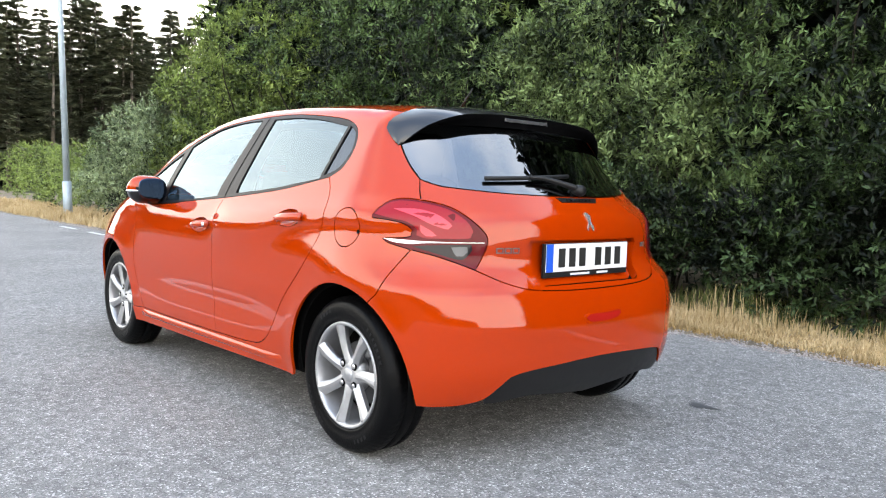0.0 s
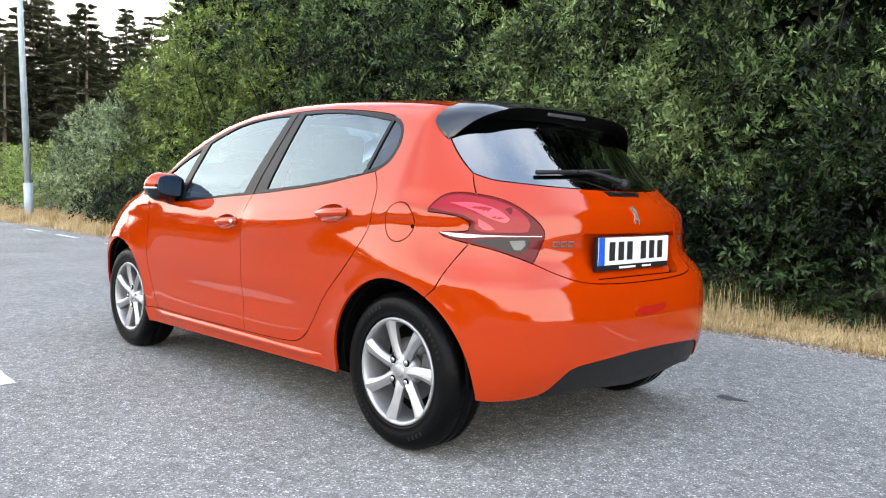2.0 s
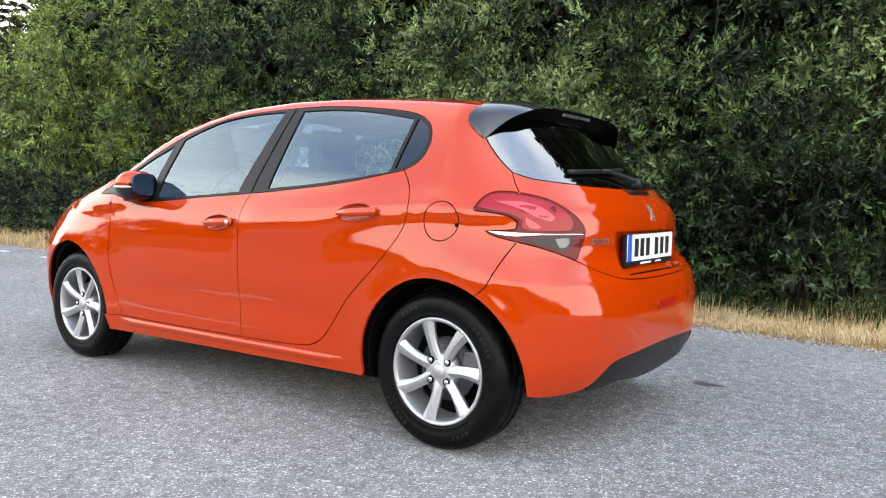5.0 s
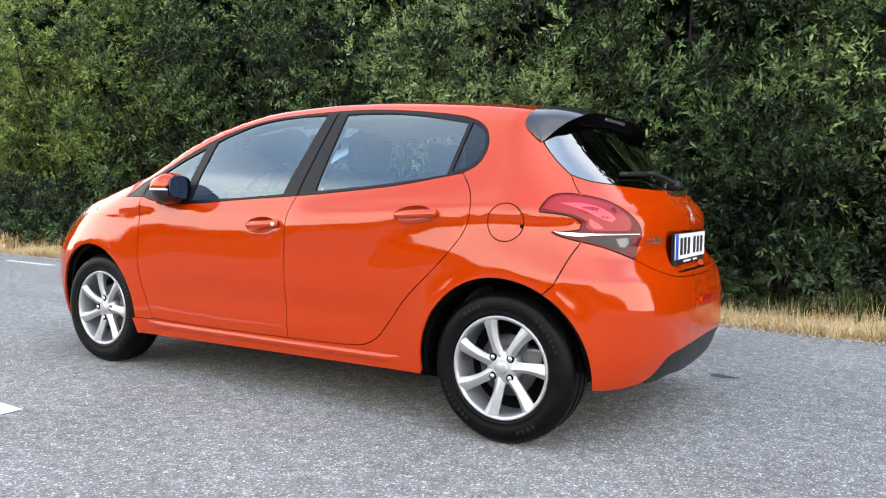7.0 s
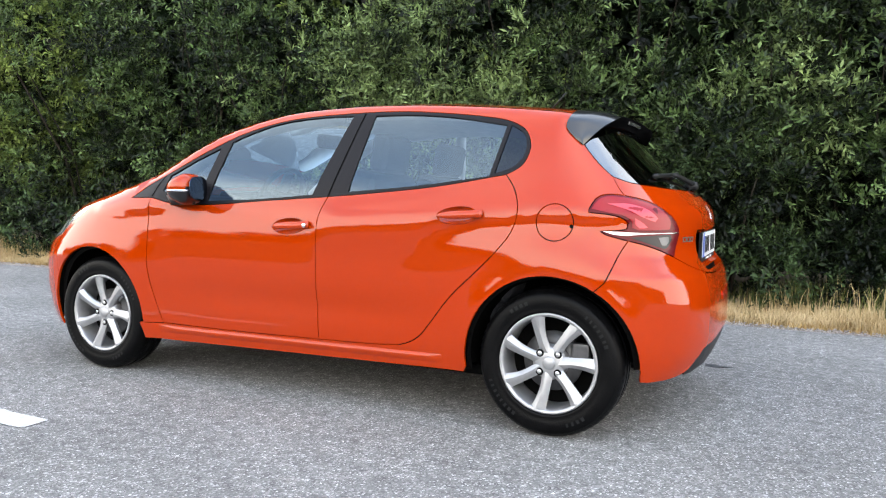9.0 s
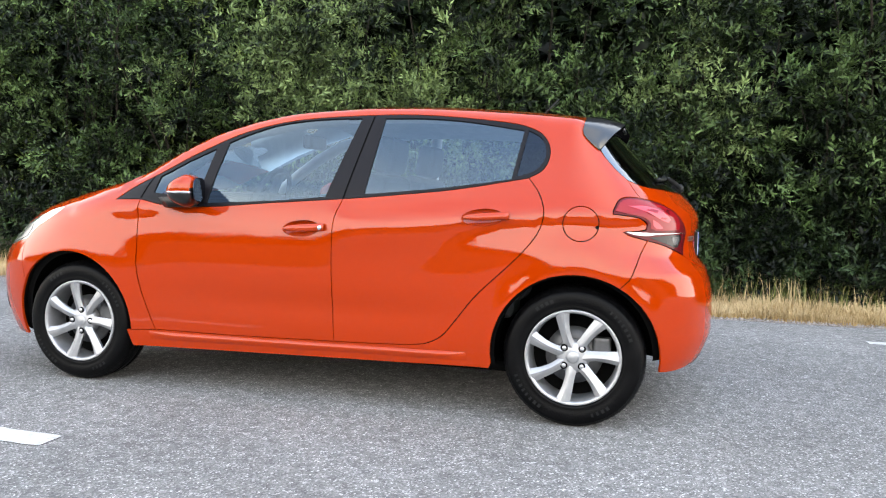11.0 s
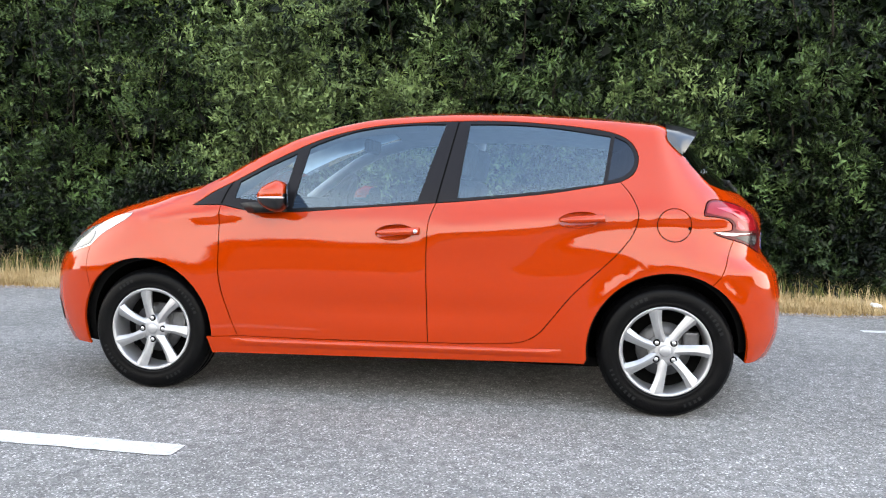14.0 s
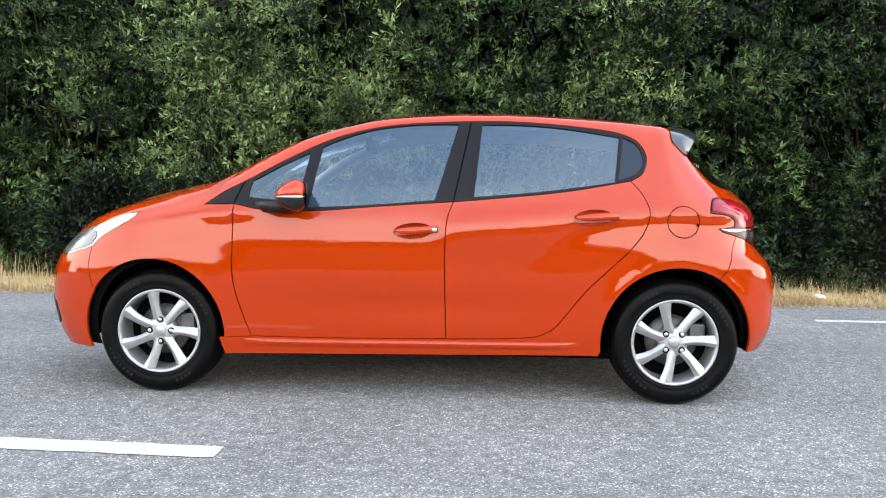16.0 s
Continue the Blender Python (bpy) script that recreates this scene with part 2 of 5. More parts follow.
WIDE = curve([(0.12, .785), (0.2, .802), (0.26, .814), (0.36, .829), (0.5, .840), (0.62, .8435), (0.74, .842), (0.84, .834), (0.89, .824), (0.93, .811),
              (0.97, .796), (1.02, .777), (1.12, .728), (1.22, .676), (1.32, .622), (1.40, .577), (1.5, .51)])
TAIL = curve([(0.12, 1.66), (0.2, 1.76), (0.28, 1.835), (0.4, 1.868), (0.52, 1.868), (0.62, 1.852), (0.68, 1.830), (0.72, 1.799), (0.78, 1.789), (0.84, 1.798), (0.86, 1.799), (0.93, 1.785), (0.99, 1.74),
              (1.03, 1.70), (1.1, 1.612), (1.2, 1.502), (1.3, 1.412), (1.36, 1.365), (1.5, 1.28)])
NOSE = curve([(0.12, -1.84), (0.2, -1.90), (0.3, -1.945), (0.45, -1.968), (0.56, -1.962), (0.66, -1.925), (0.76, -1.85), (0.86, -1.73), (0.98, -1.37),
              (1.04, -1.10), (1.17, -.86), (1.3, -.62), (1.40, -.56), (1.5, -.54)])
NTAIL = curve([(0.12, 3.3), (0.66, 3.4), (0.76, 2.6), (0.86, 2.4), (0.93, 2.25), (1.03, 2.1), (1.5, 2.4)])
NNOSE = curve([(0.12, 4.2), (0.6, 4.2), (0.78, 3.8), (0.95, 3.6), (1.05, 4.5), (1.5, 4.5)])
CROWN = curve([(-2.0, .58), (-1.97, .64), (-1.93, .72), (-1.839, .845), (-1.725, .912), (-1.602, .958), (-1.402, 1.004), (-1.242, 1.038), (-1.051, 1.086), (-.987, 1.116),
               (-.829, 1.188), (-.672, 1.264), (-.515, 1.328), (-.328, 1.386), (-.142, 1.423), (.074, 1.440), (.259, 1.448), (.474, 1.447), (.719, 1.437), (.962, 1.421),
               (1.144, 1.405), (1.311, 1.386), (1.6, 1.35)])
CREASE = curve([(.1, .836), (.33, .858), (.60, .883), (.76, .902), (1.0, .919), (1.26, .933), (1.5, .928)])


def wrap(s, z, lift=0.0):
    """The point of the body's skin at s along its plan outline (s = x on the flank, left side) and height z."""
    s, z = np.broadcast_arrays(np.asarray(s, float), np.asarray(z, float))
    w = WIDE(z)
    rear, front = s > XR, s < XF
    # mirror past the centre line at the tail
    mid = XR + KR * pi / 2
    side = np.where(s > mid, 1.0, -1.0)
    q = np.where(s > mid, 2 * mid - s, s)
    a = np.clip(np.where(rear, (q - XR) / KR, np.where(front, (XF - q) / KR, 0)), 0, pi / 2)
    ext = np.where(rear, TAIL(z) - XR, XF - NOSE(z))
    n = np.where(rear, NTAIL(z), NNOSE(z))
    sn, cs = np.sin(a), np.maximum(np.cos(a), 1e-9)
    r = ((sn / ext) ** n + (cs / w) ** n) ** (-1 / n)
    # flares over the wheels, a shoulder over the rear wheel and a hollow low in the doors
    x0 = np.where(rear, XR + r * sn, np.where(front, XF - r * sn, q))
    y0 = np.where(rear | front, r * cs, w)
    bump = np.zeros_like(z)
    for hx in (-1.269, 1.269):
        d = np.hypot(x0 - hx, z - .30) - .355
        high = np.clip((z - .42) / .2, 0, 1) if hx < 0 else 0
        bump = bump + (.014 + .007 * high) * np.exp(-(d / np.where(d > 0, .06 + .09 * high, .06)) ** 2) * (z > .1)
    bump = bump - .009 * np.exp(-((x0 - .05) / .70) ** 4) * np.exp(-((z - .458) / .062) ** 2)
    bump = bump + .016 * np.exp(-((x0 - 1.44) / .20) ** 2) * np.exp(-((z - .95) / .06) ** 2)
    bump = bump + .020 * np.exp(-((x0 - 1.32) / .26) ** 2) * np.exp(-((z - .73) / .085) ** 2)
    # crease through the rear door handle: nearly upright below it, a haunch towards the wheel
    under = CREASE(x0) - z
    back = np.clip((x0 - .50) / .45, 0, 1)
    back = back * back * (3 - 2 * back)
    bump = bump + (.020 - .003 * back) / (1 + np.exp(-(x0 - .19) / .035)) * np.exp(-(under / np.where(under > 0, .11 - .066 * back, .06)) ** 2)
    # wedge-shaped fold on the wing, deepest at the door's front edge
    fold = .855 + .145 * (x0 + 1.2) - z
    deep = np.clip((x0 + 1.28) / .40, 0, 1) * np.clip((-.66 - x0) / .16, 0, 1)
    bump = bump + .018 * np.sqrt(deep) * np.exp(-(fold / np.where(fold > 0, .036, .085)) ** 2)
    top = CROWN(x0) - .05
    bump = bump - .03 * np.exp(-np.maximum(top - z, -.01) / .02)
    bump = bump * cs ** .7 + lift
    sg = np.where(rear, 1.0, np.where(front, -1.0, 0.0))
    x = x0 + sg * sn * bump
    y = side * (y0 + np.where(rear | front, cs, 1.0) * bump)
    return np.stack([x, y, z], -1)

from mathutils.geometry import delaunay_2d_cdt

MID = XR + KR * pi / 2                  # s at the centre of the tail
FRONT = XF - KR * pi / 2                # s at the centre of the nose


def smooth(pts, step=0.02):
    """A Catmull-Rom line through the points, cut into short steps."""
    p = np.array(pts, float)
    p = np.vstack([2 * p[0] - p[1], p, 2 * p[-1] - p[-2]])
    out = []
    for i in range(1, len(p) - 2):
        a, b, c, d = p[i - 1:i + 3]
        n = max(1, int(np.linalg.norm(c - b) / step))
        for t in np.arange(n) / n:
            out.append(0.5 * (2 * b + (c - a) * t + (2 * a - 5 * b + 4 * c - d) * t * t + (3 * b - 3 * c + d - a) * t ** 3))
    out.append(p[-2])
    return [tuple(q) for q in out]


def straight(a, b, step=0.03):
    n = max(1, int(math.dist(a, b) / step))
    return [(a[0] + (b[0] - a[0]) * i / n, a[1] + (b[1] - a[1]) * i / n) for i in range(n + 1)]


def chain(*lines):
    """Joins lines end to end and drops doubled points."""
    out = []
    for line in lines:
        for q in line:
            if not out or math.dist(out[-1], q) > 1e-4:
                out.append((float(q[0]), float(q[1])))
    if math.dist(out[0], out[-1]) < 1e-4:
        out.pop()
    return out


def mirrored(line):
    return [(2 * MID - s, z) for s, z in line]


def both_sides(line):
    """A line from the left flank to the centre of the tail, carried on to the right flank."""
    return line + mirrored(line)[::-1]


def circle(cs, cz, r, n=48):
    return [(cs + r * math.cos(2 * pi * i / n), cz + r * math.sin(2 * pi * i / n)) for i in range(n)]


def inside(poly, q):
    p = np.array(poly)
    x0, y0, x1, y1 = p[:, 0], p[:, 1], np.roll(p[:, 0], -1), np.roll(p[:, 1], -1)
    q = np.atleast_2d(q)
    c = (y0 > q[:, 1:2]) != (y1 > q[:, 1:2])
    with np.errstate(divide="ignore", invalid="ignore"):
        hit = q[:, 0:1] < (x1 - x0) * (q[:, 1:2] - y0) / (y1 - y0) + x0
    return (c & hit).sum(1) % 2 == 1


def offset(poly, d):
    """The outline drawn in by d."""
    p = np.array(poly)
    area = np.sum(p[:, 0] * np.roll(p[:, 1], -1) - np.roll(p[:, 0], -1) * p[:, 1])
    t = np.roll(p, -1, 0) - np.roll(p, 1, 0)
    t /= np.maximum(np.linalg.norm(t, axis=1, keepdims=True), 1e-9)
    n = np.stack([-t[:, 1], t[:, 0]], 1) * (1 if area > 0 else -1)
    return [tuple(q) for q in p + n * d]


def smoothest_normals(me, normals, count):
    """Gives the first count corners' vertices their true normals."""
    me.polygons.foreach_set("use_smooth", [True] * len(me.polygons))
    loops = np.zeros(len(me.loops), int)
    me.loops.foreach_get("vertex_index", loops)
    me.normals_split_custom_set([tuple(normals[v]) for v in loops])


def part(name, data, mat, parent, label=""):
    """One mesh object under a thing or a part."""
    if isinstance(data, bmesh.types.BMesh):
        me = bpy.data.meshes.new(name)
        data.to_mesh(me)
        data.free()
    else:
        me = data
    if not me.materials:
        me.materials.append(mat)
    ob = new(name, me)
    if parent:
        ob.parent = parent
    if label:
        ob["label"] = label
    return ob


def panel_mesh(outline, holes=(), gap=0.0, lift=0.0, depth=0.012, step=0.035, mirror=False):
    """A piece of the car's skin inside an outline in (s, z), with turned-in edges and exact normals."""
    outline = offset(outline, gap) if gap else outline
    holes = [offset(h, -gap) if gap else h for h in holes]
    pts, edges = [], []
    for ring in (outline, *holes):
        first = len(pts)
        pts += ring
        edges += [(first + i, first + (i + 1) % len(ring)) for i in range(len(ring))]
    a = np.array(outline)
    lo, hi = a.min(0), a.max(0)
    gx, gz = np.meshgrid(np.arange(lo[0] + step / 2, hi[0], step), np.arange(lo[1] + step / 2, hi[1], step))
    g = np.stack([gx.ravel(), gz.ravel()], 1)
    keep = inside(offset(outline, step * 0.4), g) if len(g) else np.zeros(0, bool)
    for h in holes:
        keep &= ~inside(offset(h, -step * 0.4), g)
    pts = pts + [tuple(q) for q in g[keep]]
    v2, _, tris, *_ = delaunay_2d_cdt([Vector(q) for q in pts], edges, [], 0, 1e-6)
    v2 = np.array([tuple(v) for v in v2])
    tris = np.array([t for t in tris if len(t) == 3])
    mid = v2[tris].mean(1)
    ok = inside(outline, mid)
    for h in holes:
        ok &= ~inside(h, mid)
    tris = tris[ok]
    if mirror:
        v2 = np.stack([2 * MID - v2[:, 0], v2[:, 1]], 1)
    s, z = v2[:, 0], v2[:, 1]
    P = wrap(s, z, lift)
    e = 0.004
    N = np.cross(wrap(s + e, z) - wrap(s - e, z), wrap(s, z + e) - wrap(s, z - e))
    N /= np.maximum(np.linalg.norm(N, axis=1, keepdims=True), 1e-12)
    # turn every triangle outwards
    fn = np.cross(P[tris[:, 1]] - P[tris[:, 0]], P[tris[:, 2]] - P[tris[:, 0]])
    flip = (fn * N[tris].mean(1)).sum(1) < 0
    tris[flip] = tris[flip][:, ::-1]
    count = {}
    for t in tris:
        for i in range(3):
            k = (t[i], t[(i + 1) % 3])
            count[k] = count.get(k, 0) + 1
    rim = [k for k in count if (k[1], k[0]) not in count]
    verts, normals, faces = [tuple(q) for q in P], [tuple(q) for q in N], [tuple(map(int, t)) for t in tris]
    if depth:
        for i, j in rim:
            b = len(verts)
            d = P[j] - P[i]
            out = np.cross(d, N[i])
            out = out / max(np.linalg.norm(out), 1e-9)
            verts += [tuple(P[i]), tuple(P[j]), tuple(P[j] - depth * N[j]), tuple(P[i] - depth * N[i])]
            normals += [tuple(out)] * 4
            faces.append((b + 1, b, b + 3, b + 2))
    me = bpy.data.meshes.new("panel")
    me.from_pydata(verts, [], faces)
    smoothest_normals(me, normals, len(P))
    return me


def panel(name, outline, mat, parent, label="", **how):
    return part(name, panel_mesh(outline, **how), mat, parent, label)


def grid_mesh(rows, closed=False, cap=False):
    """A smooth mesh through rows of points."""
    rows = np.array(rows)
    h, w = rows.shape[:2]
    verts = [tuple(p) for p in rows.reshape(-1, 3)]
    faces = []
    for i in range(h - 1):
        for j in range(w - (0 if closed else 1)):
            k = (j + 1) % w
            faces.append((i * w + j, i * w + k, (i + 1) * w + k, (i + 1) * w + j))
    if cap:
        faces += [tuple(range(w))[::-1], tuple((h - 1) * w + j for j in range(w))]
    me = bpy.data.meshes.new("grid")
    me.from_pydata(verts, [], faces)
    me.polygons.foreach_set("use_smooth", [True] * len(faces))
    return me


def lathe(profile, n=72, axis="y", cap=False):
    """Turns (radius, along) pairs round an axis through the origin."""
    rows = []
    for r, t in profile:
        a = np.arange(n) * 2 * pi / n
        rows.append(np.stack([r * np.cos(a), np.full(n, t), r * np.sin(a)], -1))
    return grid_mesh(rows, closed=True, cap=cap)


def box(bm, size, at=(0, 0, 0), m=None, bevel=0.0, segments=2):
    """A box with rounded edges, joined into bm."""
    r = bmesh.ops.create_cube(bm, size=1.0)
    bmesh.ops.scale(bm, vec=size, verts=r["verts"])
    if bevel:
        edges = list({e for v in r["verts"] for e in v.link_edges})
        r = bmesh.ops.bevel(bm, geom=edges, offset=bevel, segments=segments, affect="EDGES", profile=0.6)
    vs = r["verts"]
    bmesh.ops.transform(bm, matrix=Matrix.Translation(at) @ (m or Matrix()), verts=vs)
    return vs


def tube(points, r, n=10, taper=None):
    """A round bar along points."""
    p = [Vector(q) for q in points]
    rows = []
    for i, q in enumerate(p):
        d = (p[min(i + 1, len(p) - 1)] - p[max(i - 1, 0)]).normalized()
        u = d.orthogonal().normalized() if i == 0 else (u - d * u.dot(d)).normalized()
        w = d.cross(u)
        rr = r if taper is None else r + (taper - r) * i / (len(p) - 1)
        rows.append([q + (u * math.cos(2 * pi * k / n) + w * math.sin(2 * pi * k / n)) * rr for k in range(n)])
    return grid_mesh([[tuple(v) for v in row] for row in rows], closed=True, cap=True)


# lines of the left side, in (s, z)
SEAM_A = smooth([(-.839, .937), (-.837, .864), (-.834, .743), (-.833, .622), (-.822, .52), (-.80, .418), (-.766, .297)])
SEAM_B = smooth([(.197, .963), (.169, .879), (.161, .76), (.163, .561), (.171, .303)])
SEAM_C = smooth([(1.045, 1.073), (1.096, 1.008), (1.125, .924), (1.101, .835), (1.042, .755), (.974, .685), (.84, .554), (.745, .434), (.688, .366),
                 (.62, .328), (.54, .315), (.40, .308), (.171, .303)])
DOOR_FOOT = smooth([(-.766, .297), (-.347, .296), (.171, .303)])
BELT = smooth([(-.967, .934), (-.839, .937), (-.704, .912), (-.48, .910), (-.176, .935), (.197, .963), (.438, .985), (.739, 1.019), (1.045, 1.073)])
DLO_TOP = smooth([(-.967, .934), (-.903, 1.001), (-.82, 1.058), (-.669, 1.147), (-.513, 1.219), (-.37, 1.279), (-.184, 1.327), (.026, 1.351), (.332, 1.364),
                  (.542, 1.361), (.75, 1.345), (.915, 1.326), (1.016, 1.305), (1.086, 1.27), (1.122, 1.217), (1.127, 1.165), (1.103, 1.109), (1.045, 1.073)])
ARCH_R, ARCH_Z = .360, .306


def s_at(x, z):
    """The s on the left flank at which the skin stands at x."""
    lo, hi = FRONT, MID
    for _ in range(40):
        m = (lo + hi) / 2
        lo, hi = (m, hi) if float(wrap(m, z)[0]) < x else (lo, m)
    return (lo + hi) / 2




def arch(hx, a0, a1, r=ARCH_R):
    """Part of a wheel arch's edge, from one angle to another (0 points to the tail)."""
    n = max(4, int(abs(a1 - a0) / 6))
    out = []
    for i in range(n + 1):
        a = radians(a0 + (a1 - a0) * i / n)
        out.append((s_at(hx + r * math.cos(a), ARCH_Z + r * math.sin(a)), ARCH_Z + r * math.sin(a)))
    return out


def top_edge(s):
    """The height of the roof's or bonnet's edge at s."""
    z = 0.9
    for _ in range(30):
        z = 0.5 * z + 0.5 * (float(CROWN(float(wrap(s, z)[0]))) - .05)
    return z


LAMP_TOP = smooth([(1.412, .938), (1.44, .98), (1.485, .998), (1.575, .994), (1.695, .971), (1.79, .924), (1.855, .861), (1.830, .785), (1.808, .747)])
LAMP_FOOT = smooth([(1.808, .747), (1.747, .768), (1.652, .797), (1.558, .818), (1.48, .838), (1.457, .852)])
LAMP_MOUTH = smooth([(1.457, .852), (1.53, .856), (1.566, .864), (1.570, .885), (1.537, .908), (1.475, .920), (1.412, .926), (1.412, .938)], .012)
GATE_FOOT = smooth([(1.808, .747), (1.924, .704), (2.05, .676), (2.246, .665), (MID, .662)])
GLASS_FOOT = smooth([(1.529, 1.071), (1.60, 1.053), (1.678, 1.043), (1.949, 1.028), (2.294, 1.022), (MID, 1.021)])
GLASS_SIDE = smooth([(1.529, 1.071), (1.465, 1.12), (1.406, 1.176), (1.365, 1.225), (1.335, 1.28), (1.315, 1.34)])
CUT = smooth([(1.529, 1.071), (1.547, 1.03), (1.570, .994)])
BUMPER_SEAM = smooth([(1.571, .815), (1.532, .762), (1.500, .706), (1.474, .652)])
BUMPER_FOOT = smooth([(1.625, .2555), (1.664, .253), (1.766, .259), (1.862, .284), (1.93, .338), (2.0, .374), (2.259, .390), (MID, .394)])


def nearest(line, q):
    return min(range(len(line)), key=lambda i: math.dist(line[i], q))


car = new("car")
tagged(car, "bright orange five-door hatchback parked on the asphalt road", "car")

# wings, doors, flanks
ROOF_S = [float(q) for q in np.linspace(1.30, -.99, 60)]
roof_line = [(s, top_edge(s)) for s in ROOF_S]
hood_line = [(float(s), top_edge(float(s))) for s in np.linspace(-.99, FRONT + .02, 50)]
LIGHT = smooth([(-1.212, .890), (-1.26, .879), (-1.30, .850), (-1.35, .818), (-1.41, .788), (-1.47, .752), (-1.515, .71), (-1.50, .682), (-1.44, .668), (-1.385, .672), (-1.342, .694),
                (-1.300, .716), (-1.291, .746), (-1.277, .776), (-1.25, .808), (-1.222, .842), (-1.206, .872), (-1.212, .890)], .016)[:-1]
k_l = nearest(hood_line, (-1.215, .9))
rear_arch = arch(1.269, 188, -8)
i_b = nearest(rear_arch, (1.474, .652))
front_arch = arch(-1.269, -3, 196)
i_f = nearest(front_arch, (s_at(-1.58, .50), .50))
lamp_front = LAMP_FOOT[nearest(LAMP_FOOT, (1.571, .815)):] + LAMP_MOUTH + LAMP_TOP[:nearest(LAMP_TOP, (1.570, .994)) + 1]
flank = chain(DLO_TOP, SEAM_C, DOOR_FOOT[::-1], [(-.80, .294), (-.868, .290), (-.897, .288), (-.884, .205)], straight((-.884, .205), (.90, .232)),
              rear_arch[:i_b + 1], BUMPER_SEAM[::-1], lamp_front, CUT[::-1], GLASS_SIDE, roof_line[nearest(roof_line, (1.30, 1.36)):])
fender_top = [q for q in hood_line[:k_l + 1]]
fender = chain(SEAM_A[::-1], [(-.967, .934)], fender_top, [LIGHT[0]], LIGHT[::-1][:nearest(LIGHT[::-1], (-1.300, .716)) + 1],
               straight((-1.300, .716), front_arch[i_f]), front_arch[:i_f][::-1], [(-.868, .289), (-.80, .293)])
front_door = chain(BELT[nearest(BELT, (-.839, .937)):nearest(BELT, (.197, .963)) + 1], SEAM_B, DOOR_FOOT[::-1], SEAM_A[::-1])
rear_door = chain(BELT[nearest(BELT, (.197, .963)):], SEAM_C, SEAM_B[::-1])
FUEL = circle(1.281, .882, .074)
FRONT_HANDLE, REAR_HANDLE = (.012, .822), (.865, .897)


def cup(c, tilt=0.06):
    """The outline of the dished recess behind a door handle."""
    return [(c[0] + .085 * math.cos(a) * (1.0 if math.cos(a) > 0 else 1.12), c[1] + .036 * math.sin(a) + tilt * .085 * math.cos(a)) for a in np.linspace(0, 2 * pi, 40)[:-1]]


for right in (False, True):
    panel("wing", fender, PAINT, car, gap=.0022, mirror=right)
    d1 = panel("front_door", front_door, PAINT, car, holes=[cup(FRONT_HANDLE)], gap=.0022, mirror=right)
    d2 = panel("rear_door", rear_door, PAINT, car, holes=[cup(REAR_HANDLE)], gap=.0022, mirror=right)
    panel("flank", flank, PAINT, car, holes=[FUEL] if not right else [], gap=.0022, mirror=right)
    for d, c in ((d1, FRONT_HANDLE), (d2, REAR_HANDLE)):
        rim_ = cup(c)
        rows = []
        for k in np.linspace(1.02, .04, 9):
            rows.append([tuple(wrap((2 * MID - q[0]) if right else q[0], q[1], -.001 - .030 * max(0, 1 - k * k) ** .8)) for q in [(c[0] + (a - c[0]) * k, c[1] + (b - c[1]) * k) for a, b in rim_]])
        part("handle_recess", grid_mesh(rows, closed=True), PAINT, d)
        rows = []
        for u in np.linspace(-1, 1, 15):
            s0, z0 = c[0] + .012 + u * .10, c[1] + .004 + u * .006
            th = .020 * (1 - .6 * max(0, -u) ** 2.5)
            bow = .030 - .020 * u * u
            rows.append([tuple(wrap((2 * MID - s0) if right else s0, z0 + th * math.sin(a) * .85, bow + .009 * math.cos(a))) for a in np.linspace(0, 2 * pi, 13)[:-1]])
        part("door_handle", grid_mesh(rows, closed=True, cap=True), PAINT, d)
    if not right:
        flap = panel("fuel_flap", FUEL, PAINT, car, gap=.002)
        panel("fuel_flap_hinge", circle(1.348, .868, .008, 12), DARK, flap, lift=.001, depth=0)

# front bumper and headlamps
bumper_edge = [q for q in hood_line[k_l:]]
front_bumper = chain([LIGHT[0]], bumper_edge, straight((FRONT, bumper_edge[-1][1]), (FRONT, .2)), straight((FRONT, .2), front_arch[-1]), front_arch[i_f:][::-1], straight(front_arch[i_f], (-1.300, .716)),
                     LIGHT[:nearest(LIGHT, (-1.300, .716)) + 1][::-1])
for right in (False, True):
    panel("front_bumper", front_bumper, PAINT, car, gap=.0, mirror=right)
    lamp = panel("headlamp", LIGHT, CLEAR, car, "clear headlamp with a bright reflector", gap=.003, lift=-.002, mirror=right)
    panel("headlamp_bezel", smooth([(-1.308, .728), (-1.306, .765), (-1.335, .798), (-1.40, .772), (-1.462, .730), (-1.46, .692), (-1.40, .684), (-1.345, .703), (-1.308, .728)], .012)[:-1], BEZEL, lamp, "grey headlamp bezel", lift=.001, depth=.0, mirror=right)
    panel("headlamp_bulb", circle(-1.368, .733, .024, 24), CLEAR, lamp, "bright round reflector", lift=.002, depth=.0, mirror=right)
    panel("grille_side", smooth([(-1.425, .36), (-1.445, .42), (-1.52, .45), (-1.62, .42), (-1.64, .35), (-1.55, .305), (-1.46, .300), (-1.432, .318), (-1.425, .36)])[:-1], BLACK, car, lift=.003, depth=.01, mirror=right)

# bonnet, windscreen, roof


def top_patch(s_list, drop=.0, lift=0.0):
    rows = []
    for s in s_list:
        z = top_edge(s)
        p = wrap(s, z)
        c = float(CROWN(float(p[0])))
        rows.append([(p[0], v * -p[1] * -1, p[2] + lift + (c - p[2]) * (1 - abs(v) ** 1.85)) for v in np.linspace(1, -1, 25)])
    return grid_mesh(rows)


